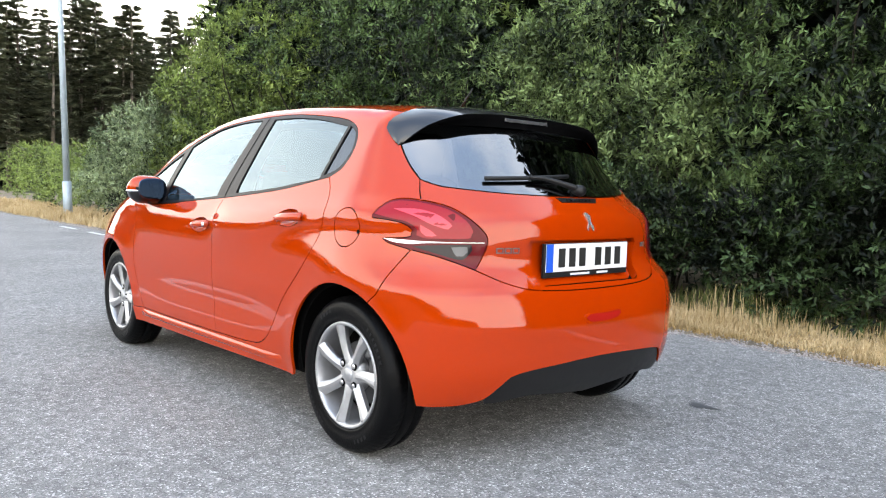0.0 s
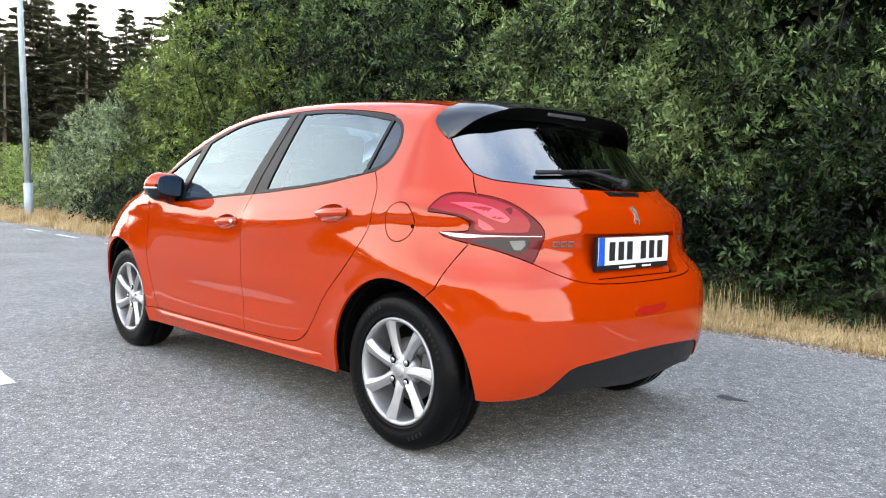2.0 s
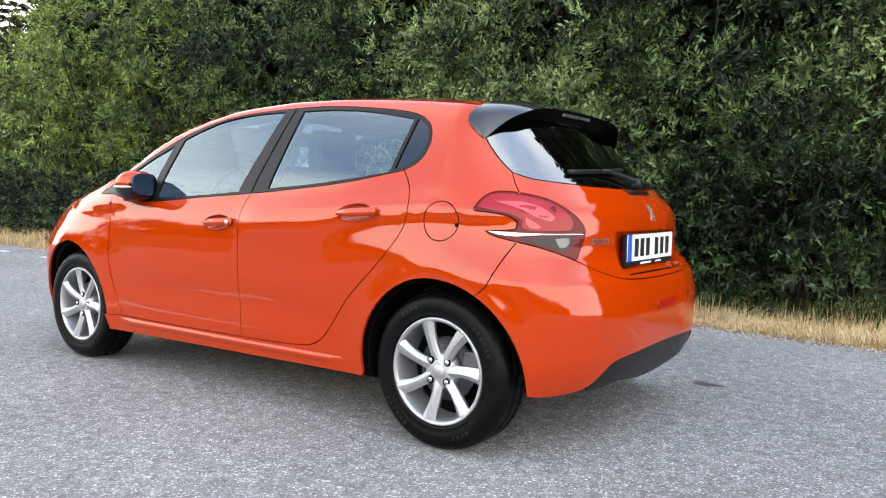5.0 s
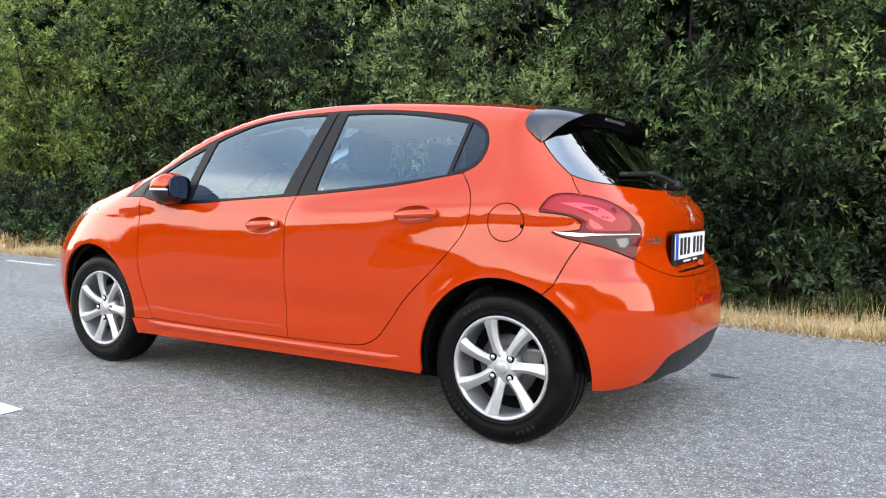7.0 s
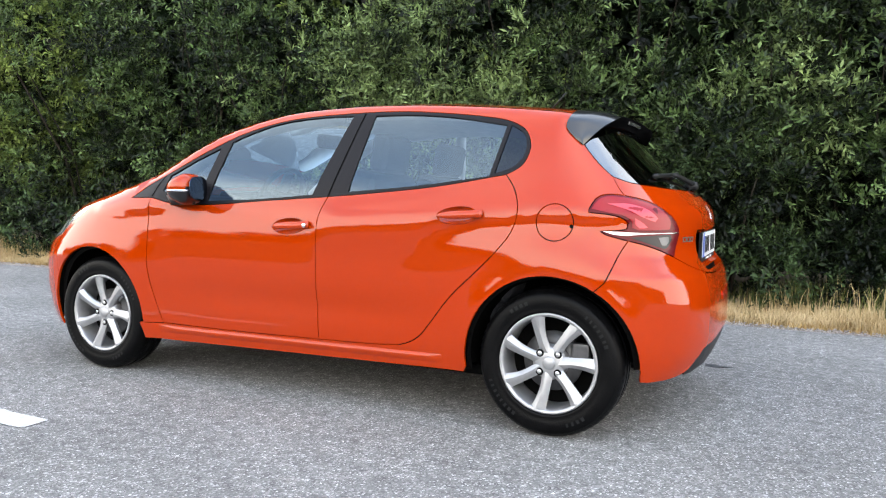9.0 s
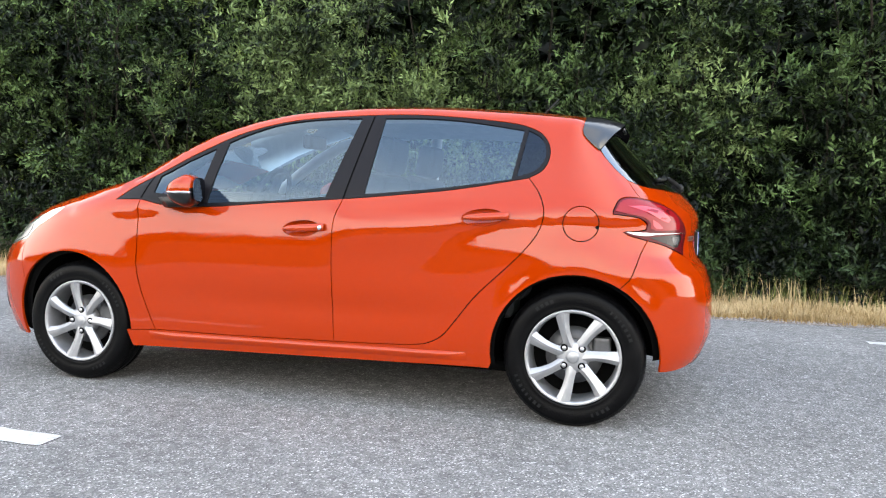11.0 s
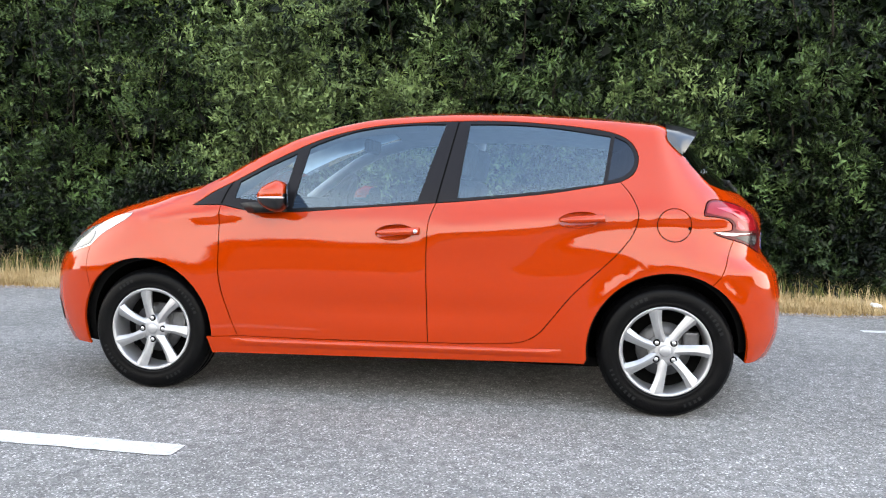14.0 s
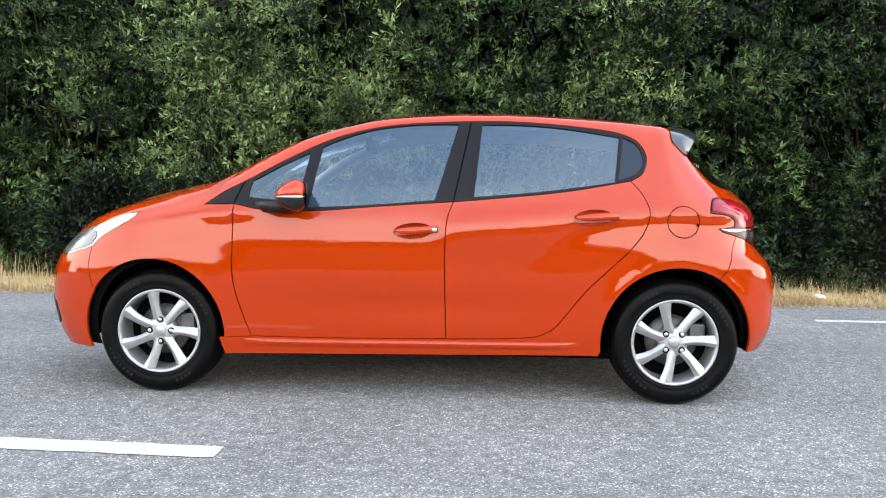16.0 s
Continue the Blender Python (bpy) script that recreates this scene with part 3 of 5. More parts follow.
part("bonnet", top_patch(np.linspace(-.985, FRONT, 40)), PAINT, car)
part("windscreen", top_patch(np.linspace(-.24, -.98, 30), lift=-.003), GLASS, car)
part("roof", top_patch(np.linspace(1.30, -.265, 50)), PAINT, car)

# rear bumper, tailgate
lamp_to_gate = LAMP_TOP[nearest(LAMP_TOP, (1.570, .994)):]
gate = chain(both_sides(GLASS_FOOT[::1])[::-1], CUT, lamp_to_gate, both_sides(GATE_FOOT), mirrored(lamp_to_gate)[::-1], mirrored(CUT)[::-1])
RECESS = [(MID - .445, .835), (MID - .43, .852), (MID + .43, .852), (MID + .445, .835), (MID + .40, .70), (MID + .36, .686), (MID - .36, .686), (MID - .40, .70)]
RECESS = chain(*[straight(RECESS[i], RECESS[(i + 1) % 8]) for i in range(8)])
tailgate = panel("tailgate", gate, PAINT, car, holes=[RECESS], gap=.0022, depth=.036)
panel("plate_recess", offset(RECESS, -.004), PAINT, tailgate, lift=-.036, depth=0)
bump_left = chain(BUMPER_SEAM[::-1], LAMP_FOOT[:nearest(LAMP_FOOT, (1.571, .815)) + 1][::-1], GATE_FOOT)
bump_foot = chain(rear_arch[i_b:], BUMPER_FOOT)
rear_bumper = panel("rear_bumper", chain(bump_left, mirrored(bump_left)[::-1], mirrored(bump_foot), bump_foot[::-1]), PAINT, car, gap=.0022)
skirt_top = BUMPER_FOOT[nearest(BUMPER_FOOT, (1.862, .284)):]
skirt_foot = smooth([(1.862, .262), (1.93, .262), (2.05, .275), (2.25, .255), (MID, .235)])
panel("bumper_skirt", chain(both_sides(skirt_top), both_sides(skirt_foot)[::-1]), BLACK, car, "black textured lower rear bumper", lift=-.008, depth=.05)

# tail lamps
outline_lamp = chain(LAMP_TOP, LAMP_FOOT, LAMP_MOUTH)
for right in (False, True):
    lamp = panel("tail_lamp", outline_lamp, RED_DARK, car, "smoked red tail lamp with a chrome strip", gap=.002, lift=.004, depth=.02, mirror=right)
    panel("light_guide", smooth([(1.422, .940), (1.447, .974), (1.488, .990), (1.575, .986), (1.69, .963), (1.765, .925), (1.795, .885), (1.785, .862), (1.70, .858), (1.615, .858), (1.588, .868), (1.588, .890), (1.550, .915), (1.48, .928), (1.422, .940)], .015)[:-1],
          RED, lamp, lift=.0055, depth=0, mirror=right)
    panel("light_guide", smooth([(1.485, .962), (1.58, .962), (1.665, .940), (1.715, .905), (1.70, .892), (1.64, .908), (1.57, .938), (1.485, .962)], .015)[:-1], RED_LIGHT, lamp, lift=.0062, depth=0, mirror=right)
    panel("light_guide", smooth([(1.60, .905), (1.64, .885), (1.66, .868), (1.62, .866), (1.602, .880), (1.60, .905)], .015)[:-1], RED_LIGHT, lamp, lift=.0062, depth=0, mirror=right)
    panel("chrome_strip", chain(smooth([(1.466, .853), (1.53, .851), (1.60, .848), (1.70, .8465), (1.842, .847)]), smooth([(1.842, .8445), (1.70, .843), (1.62, .8405), (1.56, .836), (1.50, .842), (1.466, .853)])), DIM_CHROME, lamp, "chrome strip", lift=.0075, depth=.003, mirror=right)
    panel("reversing_lens", smooth([(1.575, .828), (1.65, .834), (1.79, .838), (1.795, .820), (1.770, .790), (1.74, .784), (1.65, .808), (1.575, .828)], .015)[:-1], SMOKE, lamp, "smoked clear reversing lens", lift=.006, depth=0, mirror=right)
    panel("reflector", smooth([(1.715, .828), (1.775, .830), (1.778, .812), (1.760, .796), (1.735, .796), (1.715, .828)], .015)[:-1], REFLECTOR, lamp, "grey ribbed reflector", lift=.0068, depth=0, mirror=right)

# rear window, side windows
low_side = [q for q in GLASS_SIDE if q[1] < 1.30]
rear_glass = chain(both_sides(GLASS_FOOT), mirrored(low_side), both_sides(smooth([low_side[-1], (1.42, 1.303), (1.573, 1.306), (1.785, 1.310), (2.015, 1.312), (MID, 1.312)]))[::-1], low_side[::-1])
panel("rear_window", rear_glass, DARK_GLASS, car, lift=-.003, gap=.002)
PANE_A = chain(straight((-.790, .972), (-.796, 1.052)), straight((-.796, 1.052), (-.668, 1.128)), straight((-.668, 1.128), (-.519, 1.194)), straight((-.519, 1.194), (-.556, .953)), straight((-.556, .953), (-.790, .972)))
PANE_B = chain(straight((-.500, .936), (-.455, 1.224)), smooth([(-.455, 1.224), (-.38, 1.258), (-.242, 1.306), (-.10, 1.332), (.067, 1.345), (.213, 1.347)]), straight((.213, 1.347), (.108, .970)), smooth([(.108, .970), (-.156, .947), (-.500, .927)]))
PANE_C = chain(smooth([(.333, 1.347), (.542, 1.345), (.75, 1.328), (1.003, 1.288)]), straight((1.003, 1.288), (.968, 1.066)), smooth([(.968, 1.066), (.639, 1.020), (.297, .987)]), straight((.297, .987), (.333, 1.347)))
PANE_D = chain(smooth([(1.023, 1.288), (1.084, 1.253), (1.108, 1.2), (1.104, 1.15), (1.064, 1.104), (.990, 1.078)]), straight((.990, 1.078), (1.023, 1.288)))
for right in (False, True):
    trim = panel("window_frame", chain(DLO_TOP, BELT[::-1]), TRIM, car, "black window frame", holes=[PANE_A, PANE_B, PANE_C, PANE_D], gap=.001, lift=-.002, mirror=right)
    for nm, pane, gl in (("quarter_glass", PANE_A, GLASS), ("front_window", PANE_B, GLASS), ("rear_side_window", PANE_C, GLASS), ("rear_quarter_glass", PANE_D, QUARTER_GLASS)):
        panel(nm, offset(pane, -.004), gl, trim, lift=-.008, depth=0, mirror=right)
    for line in ([(.197, .963), (.229, 1.12), (.276, 1.360)], [(-.842, .944), (-.838, 1.015), (-.832, 1.05)]):
        w_l, w_r = [(q - .0035, z) for q, z in line], [(q + .0035, z) for q, z in line]
        panel("door_gap", chain(smooth(w_l), smooth(w_r)[::-1]), DARK, trim, lift=-.0008, depth=0, mirror=right)

# dark shell behind the joints, wheel wells, floor
shell = chain(straight((FRONT, .22), (-.9, .22)), straight((-.9, .22), (.9, .24)), straight((.9, .24), (1.6, .30)), straight((1.6, .30), (MID, .40)), straight((MID, .40), (MID, .98)),
              straight((MID, .98), (1.50, 1.0)), straight((1.50, 1.0), (1.10, .97)), straight((1.10, .97), (.1, .90)), straight((.1, .90), (-.95, .88)), straight((-.95, .88), (FRONT, .60)))
for right in (False, True):
    part("inner_shell", panel_mesh(shell, holes=[arch(-1.269, -30, 210, .35), arch(1.269, -30, 210, .35)], lift=-.045, depth=0, step=.06, mirror=right), DARK, car)
for hx in (-1.269, 1.269):
    for sy in (-1, 1):
        rows = []
        ang = np.linspace(radians(-8), radians(188), 40)
        rim = [min(.80, -float(wrap(s_at(hx + .358 * math.cos(a), .306 + .358 * math.sin(a)), .306 + .358 * math.sin(a))[1]) - .012) for a in ang]
        for y in (1.0, .60, .42):
            rows.append([(hx + .364 * math.cos(a), sy * min(y, w), .306 + .364 * math.sin(a)) for a, w in zip(ang, rim)])
        rows.append([(hx, sy * .42, .312)] * 40)
        part("wheel_liner", grid_mesh(rows), DARK, car)
bm = bmesh.new()
box(bm, (3.0, 1.36, .05), (-.02, 0, .215), bevel=.02)
box(bm, (1.7, 1.46, .05), (0.0, 0, .30), bevel=.02)
part("floor_pan", bm, DARK, car)

# spoiler: a black wing that runs down both sides of the rear window


def blend(pts, n):
    q = np.array(smooth3(pts))
    d = np.r_[0, np.cumsum(np.linalg.norm(np.diff(q, axis=0), axis=1))]
    return np.stack([np.interp(np.linspace(0, d[-1], n), d, q[:, k]) for k in range(3)], 1)


def smooth3(pts):
    p = np.array(pts, float)
    p = np.vstack([2 * p[0] - p[1], p, 2 * p[-1] - p[-2]])
    out = []
    for i in range(1, len(p) - 2):
        a, b, c, d = p[i - 1:i + 3]
        for t in np.arange(8) / 8:
            out.append(0.5 * (2 * b + (c - a) * t + (2 * a - 5 * b + 4 * c - d) * t * t + (3 * b - 3 * c + d - a) * t ** 3))
    return out + [p[-2]]


def across(half):
    """A line from the left side to the centre, mirrored to the right side."""
    h = [tuple(q) for q in half]
    return h + [(x, -y, z) for x, y, z in h[::-1][1:]]


sp_front = across([tuple(wrap(s, z, l)) for s, z, l in ((1.375, 1.200, .004), (1.328, 1.234, .006), (1.282, 1.276, .007), (1.287, 1.312, .008))]
                  + [(1.266, -.545, 1.342), (1.272, -.46, 1.366), (1.282, -.25, 1.387), (1.288, 0, 1.393)])
sp_edge = across([(1.334, -.626, 1.199), (1.372, -.577, 1.252), (1.402, -.525, 1.290), (1.432, -.445, 1.322), (1.440, -.36, 1.340), (1.432, -.18, 1.353), (1.424, 0, 1.357)])
sp_in = across([tuple(wrap(s, z, .004)) for s, z in ((1.392, 1.196), (1.378, 1.222), (1.366, 1.258), (1.42, 1.288), (1.60, 1.297), (1.85, 1.302), (2.15, 1.304), (MID, 1.304))])
a_, b_, c_ = blend(sp_front, 61), blend(sp_edge, 61), blend(sp_in, 61)
rows = []
for k in np.linspace(0, 1, 7):
    q = a_ * (1 - k) + b_ * k
    q[:, 2] += .006 * np.sin(pi * k)
    q[:, 1] += .006 * np.sin(pi * k) * np.clip(q[:, 1] / .4, -1, 1)
    rows.append(q)
low = b_.copy()
low[:, 2] -= .012
low[:, 0] -= .005
sp = part("spoiler", grid_mesh(rows), GLOSS_BLACK, car, "gloss black roof spoiler")
part("spoiler_underside", grid_mesh([b_] + [low * (1 - k) + c_ * k for k in (0, .35, .7, 1.0)]), MATT_BLACK, sp, "matt black underside")
bm = bmesh.new()
box(bm, (.014, .27, .016), (1.421, 0, 1.336), bevel=.004)
part("high_brake_light", bm, REFLECTOR, sp, "pale narrow brake light strip")


def wheel(hx, sy, turn):
    """A tyre on a seven-spoke alloy rim, facing -y."""
    hub = new("wheel")
    hub.parent = car
    W, R = .185, .3065
    half = W / 2
    prof = [(.205, -half + .012), (.212, -half - .003), (.219, -half - .007), (.222, -half - .0055), (.236, -half - .011), (.256, -half - .0125), (.274, -half - .009), (.286, -half - .004), (.288, -half - .001), (.298, -half + .011), (R, -half + .030), (R + .001, -.030), (R - .006, -.029), (R - .006, -.022), (R + .001, -.021),
            (R + .001, .021), (R - .006, .022), (R - .006, .029), (R + .001, .030), (R, half - .030), (.295, half - .012), (.262, half + .012), (.214, half), (.205, half - .012)]
    n = 192
    rows = []
    for r, t in prof:
        a = np.arange(n) * 2 * pi / n
        rr = np.where((np.arange(n) % 3 == 0) & (r > .30) & (abs(t) > .03), r - .003, r)
        rows.append(np.stack([rr * np.cos(a), np.full(n, t), rr * np.sin(a)], -1))
    part("tyre", grid_mesh(rows, closed=True), RUBBER, hub)
    o = -half
    rim = part("rim", lathe([(.204, o + .010), (.2085, o + .001), (.2070, o - .004), (.2030, o - .005), (.1955, o - .003), (.1915, o + .004), (.188, o + .030), (.184, o + .10), (.186, o + .17)], 96), ALLOY, hub)
    for k in range(7):
        a = radians(turn + 360 / 7 * k)
        secs = []
        for t in np.linspace(0, 1, 10):
            r = .030 + t * .166
            w = .0165 + .012 * (1 - t) ** 3 + .0155 * t ** 2.0
            y = o + .022 - .025 * t ** .7
            tw = .007 * math.sin(pi * t)
            secs.append([(r, y + .010, -w + tw), (r, y + .004, -w * .75 + tw), (r, y - .004, -w * .25 + tw), (r, y - .0015, w * .2 + tw), (r, y + .010, w + tw), (r, y + .030, w * .8 + tw), (r, y + .030, -w * .8 + tw)])
        me = grid_mesh(secs, closed=True, cap=True)
        me.polygons.foreach_set("use_smooth", [False] * len(me.polygons))
        me.transform(Matrix.Rotation(-a, 4, "Y"))
        part("spoke", me, ALLOY, rim)
    part("hub_face", lathe([(.0001, o + .014), (.034, o + .014), (.058, o + .020), (.072, o + .032), (.072, o + .07)], 40), ALLOY, rim)
    part("centre_cap", lathe([(.0001, o + .006), (.020, o + .007), (.027, o + .010), (.029, o + .018)], 32), ALLOY, rim)
    for k in range(4):
        a = radians(turn + 45 + 90 * k - (2 if hx > 0 else 41))
        me = lathe([(.0001, o + .010), (.009, o + .010), (.010, o + .012), (.010, o + .030)], 8)
        me.transform(Matrix.Translation((.054 * math.cos(a), 0, .054 * math.sin(a))))
        part("wheel_bolt", me, STEEL, rim)
        # raised dark disc paints the shade of a recess round the bolt
        me = lathe([(.0001, o + .0165), (.0150, o + .0165), (.0165, o + .0200)], 16)
        me.transform(Matrix.Translation((.054 * math.cos(a), -.0035, .054 * math.sin(a))))
        part("bolt_shade_disc", me, DARK, rim)
    # raised characters on the sidewall, too small to read
    rng_t = random.Random(4)
    rows_v, rows_f = [], []
    for a0, count in ((200, 8), (20, 7), (110, 4), (290, 4)):
        for k in range(count):
            a1 = radians(a0 + k * 5.2)
            a2 = a1 + radians(rng_t.uniform(1.8, 3.4))
            b = len(rows_v)
            for rr in (.249, .265):
                for aa in (a1, a2):
                    rows_v.append((rr * math.cos(aa), o - .0132, rr * math.sin(aa)))
            rows_f.append((b, b + 1, b + 3, b + 2))
    me = bpy.data.meshes.new("tyre_lettering")
    me.from_pydata(rows_v, [], rows_f)
    tagged(part("tyre_lettering", me, RUBBER_MARK, hub), kind="stuff")
    part("brake_disc", lathe([(.06, o + .075), (.125, o + .075), (.125, o + .09), (.06, o + .09)], 48), DULL_STEEL, hub)
    bm = bmesh.new()
    box(bm, (.075, .05, .11), (.12, o + .075, .03), bevel=.012)
    part("brake_caliper", bm, DULL_STEEL, hub)
    part("wheel_back", lathe([(.0001, o + .12), (.19, o + .12)], 32), DARK, hub)
    hub.matrix_local = pose(hx - .004 if hx > 0 else -1.247, sy * (.716 if hx > 0 else .694), R - .0015, 0, 0, 0 if sy < 0 else 180)


for hx, turn in ((1.269, 2.0), (-1.269, -4.0)):
    for sy in (-1, 1):
        wheel(hx, sy, turn)


# ---- smaller parts of the car ----
def on_skin(pts, lift=0.0):
    return [Vector(wrap(s, z, lift)) for s, z in pts]


def superegg(centre, half, power, n=28, m=18, keep=None):
    """A rounded block; keep(x, y, z) in -1..1 picks the faces."""
    rows = []
    for v in np.linspace(-pi / 2, pi / 2, m):
        row = []
        for u in np.arange(n) * 2 * pi / n:
            c = [math.copysign(abs(t) ** (2 / power), t) for t in (math.cos(v) * math.cos(u), math.cos(v) * math.sin(u), math.sin(v))]
            row.append([centre[k] + half[k] * c[k] for k in range(3)])
        rows.append(row)
    me = grid_mesh(rows, closed=True)
    if keep:
        bm = bmesh.new()
        bm.from_mesh(me)
        gone = [f for f in bm.faces if not keep(*[(f.calc_center_median()[k] - centre[k]) / half[k] for k in range(3)])]
        bmesh.ops.delete(bm, geom=gone, context="FACES")
        for f in bm.faces:
            f.smooth = True
        bm.to_mesh(me)
        bm.free()
    return me


def taper(me, c, h):
    """Narrows the front of a mirror's housing to a rounded wedge."""
    for v in me.vertices:
        f = .34 + .66 * min(1, max(0, ((v.co.x - c[0]) / h[0] + 1) / 1.25)) ** .62
        v.co.z = c[2] - .012 + (v.co.z - c[2] + .012) * f
        v.co.y = c[1] + (v.co.y - c[1]) * (.5 + .5 * f)
    return me


for sy in (-1, 1):
    mirror = new("door_mirror")
    mirror.parent = car
    c, h = (-.566, sy * .895, .986), (.074, .106, .074)
    part("mirror_cap", taper(superegg(c, h, 3.0, 48, 34, keep=lambda x, y, z: z > -.02 and x < .93), c, h), PAINT, mirror, "orange mirror cap")
    part("mirror_housing", taper(superegg((c[0] + .002, c[1], c[2]), (.0735, .104, .080), 3.0, 48, 34, keep=lambda x, y, z: z < .06 or x > .88), c, h), GLOSS_BLACK, mirror, "black mirror housing")
    part("mirror_glass", superegg((c[0] + .0725, c[1], c[2] + .002), (.003, .088, .058), 3.0), MIRROR, mirror, "mirror glass, dark blue reflection put into its colour")
    part("indicator", taper(superegg((c[0] - .001, c[1] + sy * .002, c[2] - .009), (.0745, .1075, .013), 3.0, 48, 18, keep=lambda x, y, z: x < .86), c, h), CLEAR, mirror, "clear side indicator")
    rows = [[(-.70 + .09 * t + w[0], sy * (.792 + .085 * t + w[1]), .932 + .006 * t + w[2]) for w in ((-.085, 0, .014), (.09, 0, .024), (.115, .02, -.028), (-.035, .02, -.032))] for t in np.linspace(0, 1, 6)]
    part("mirror_foot", grid_mesh(rows, closed=True, cap=True), BLACK, mirror, "black mirror foot")
    swing = Matrix.Translation(c) @ Matrix.Rotation(radians(-sy * 14), 4, "Z") @ Matrix.Translation([-q for q in c])
    for ob in mirror.children:
        if not ob.name.startswith("mirror_foot"):
            ob.data.transform(swing)

# number plate with its holder
top_y = wrap(MID, .838, -.036)
low_y = wrap(MID, .722, -.036)
lean = math.degrees(math.atan2(top_y[0] - low_y[0], .116))
plate = new("number_plate")
plate.parent = car
plate.matrix_local = pose(float(top_y[0] + low_y[0]) / 2 + .020, 0, .779, 0, lean, 0)


def slab(name, size, at, mat, parent, label="", bevel=.0015):
    bm = bmesh.new()
    box(bm, size, at, bevel=bevel, segments=1)
    return part(name, bm, mat, parent, label)


slab("plate_holder", (.014, .534, .132), (-.002, 0, -.004), BLACK, plate, "black plate holder")
slab("plate_sheet", (.004, .520, .108), (.007, 0, .006), WHITE, plate, "white plate sheet")
slab("blue_band", (.002, .040, .108), (.0100, -.240, .006), BLUE, plate, "blue band")
for y in (-.168, -.105, -.042, .060, .125, .190):
    slab("plate_mark", (.002, .040, .074), (.0100, y, .006), INK, plate, "black bar")
for y, w in ((-.05, .12), (.095, .07)):
    slab("holder_mark", (.002, w, .008), (.0065, y, -.060), WHITE, plate, "small white bar", .0005)


def badge(pts, name, mat, lift=.003, label=""):
    return panel(name, pts, mat, tailgate, label, lift=lift, depth=.004)


def ring(s0, z0, w, h):
    """A thin chrome loop."""
    out = chain(*[straight(p, q, .008) for p, q in zip([(s0, z0), (s0 + w, z0), (s0 + w, z0 + h), (s0, z0 + h)], [(s0 + w, z0), (s0 + w, z0 + h), (s0, z0 + h), (s0, z0)])])
    panel("badge_mark", out, DULL_STEEL, tailgate, "small chrome loop", holes=[offset(out, .0045)], lift=.003, depth=.004)


# raised metal marks on the tailgate, as plain shapes
for i in range(3):
    s0 = 1.893 + i * .038
    ring(s0, .806, .032, .021)
for i in range(2):
    s0 = 2 * MID - 1.965 + i * .030
    ring(s0, .812, .022, .019)
badge(smooth([(MID - .030, .958), (MID - .002, .962), (MID + .016, .945), (MID + .006, .928), (MID + .026, .900), (MID + .016, .888), (MID - .006, .914), (MID - .024, .890), (MID - .034, .896),
              (MID - .016, .924), (MID - .020, .940), (MID - .030, .958)], .01)[:-1], "emblem", SATIN, label="chrome emblem")
strip = panel("tailgate_strip", chain(straight((MID - .20, 1.0175), (MID + .20, 1.0175)), straight((MID + .20, 1.0175), (MID + .165, 1.0)), straight((MID + .165, 1.0), (MID - .165, 1.0)), straight((MID - .165, 1.0), (MID - .20, 1.0175))), GLOSS_BLACK, tailgate, "gloss black strip", lift=.004, depth=.006)
for i in range(7):
    s0 = MID - .125 + i * .037
    panel("strip_mark", [(s0, 1.0045), (s0 + .018, 1.0045), (s0 + .018, 1.0125), (s0, 1.0125)], CHROME, strip, lift=.0065, depth=0)

# rear fog lamp
fog = panel("rear_fog_lamp", smooth([(MID - .13, .556), (MID - .10, .572), (MID + .06, .574), (MID + .20, .577), (MID + .215, .562), (MID + .16, .532), (MID + .02, .528), (MID - .10, .533), (MID - .13, .556)], .015)[:-1],
            PAINT, car, "red rear fog lamp in the bumper", lift=.003, depth=.006)
panel("fog_lens", smooth([(MID - .115, .554), (MID - .09, .566), (MID + .06, .568), (MID + .15, .570), (MID + .13, .545), (MID + .02, .536), (MID - .09, .539), (MID - .115, .554)], .015)[:-1], FOG_RED, fog, "red fog lens", lift=.005, depth=.002)

# rear wiper
wiper = new("rear_wiper")
wiper.parent = car
part("wiper_blade", tube(on_skin([(float(s), 1.082 + .024 * (s - 1.81) / .79) for s in np.linspace(1.83, 2.58, 14)], .020), .009, 8), BLACK, wiper)
part("wiper_arm", tube(on_skin([(2.53, 1.050), (2.48, 1.062), (2.38, 1.078), (2.25, 1.093), (2.14, 1.094)], .034), .015, 8, .007), BLACK, wiper)
part("wiper_pivot", superegg(tuple(wrap(2.54, 1.048, .018)), (.032, .032, .024), 2.4), BLACK, wiper)

# aerial
part("aerial", tube([(1.00, 0, 1.418), (1.03, 0, 1.45), (1.08, 0, 1.505)], .006, 8, .003), BLACK, car, "short black roof aerial")

# sill strip that catches the light
for right in (False, True):
    rows = []
    for s in np.linspace(-.80, .80, 40):
        q = float(s)
        zc = .268 + .008 * (q + .8)
        k = min(1, (.80 - abs(q)) / .12) ** .7
        rows.append([tuple(wrap((2 * MID - q) if right else q, zc + dz, lf * k)) for dz, lf in ((.016, .0005), (.010, .010), (-.004, .013), (-.022, .002))])
    part("sill_moulding", grid_mesh(rows), PAINT, car)

# ---- inside ----


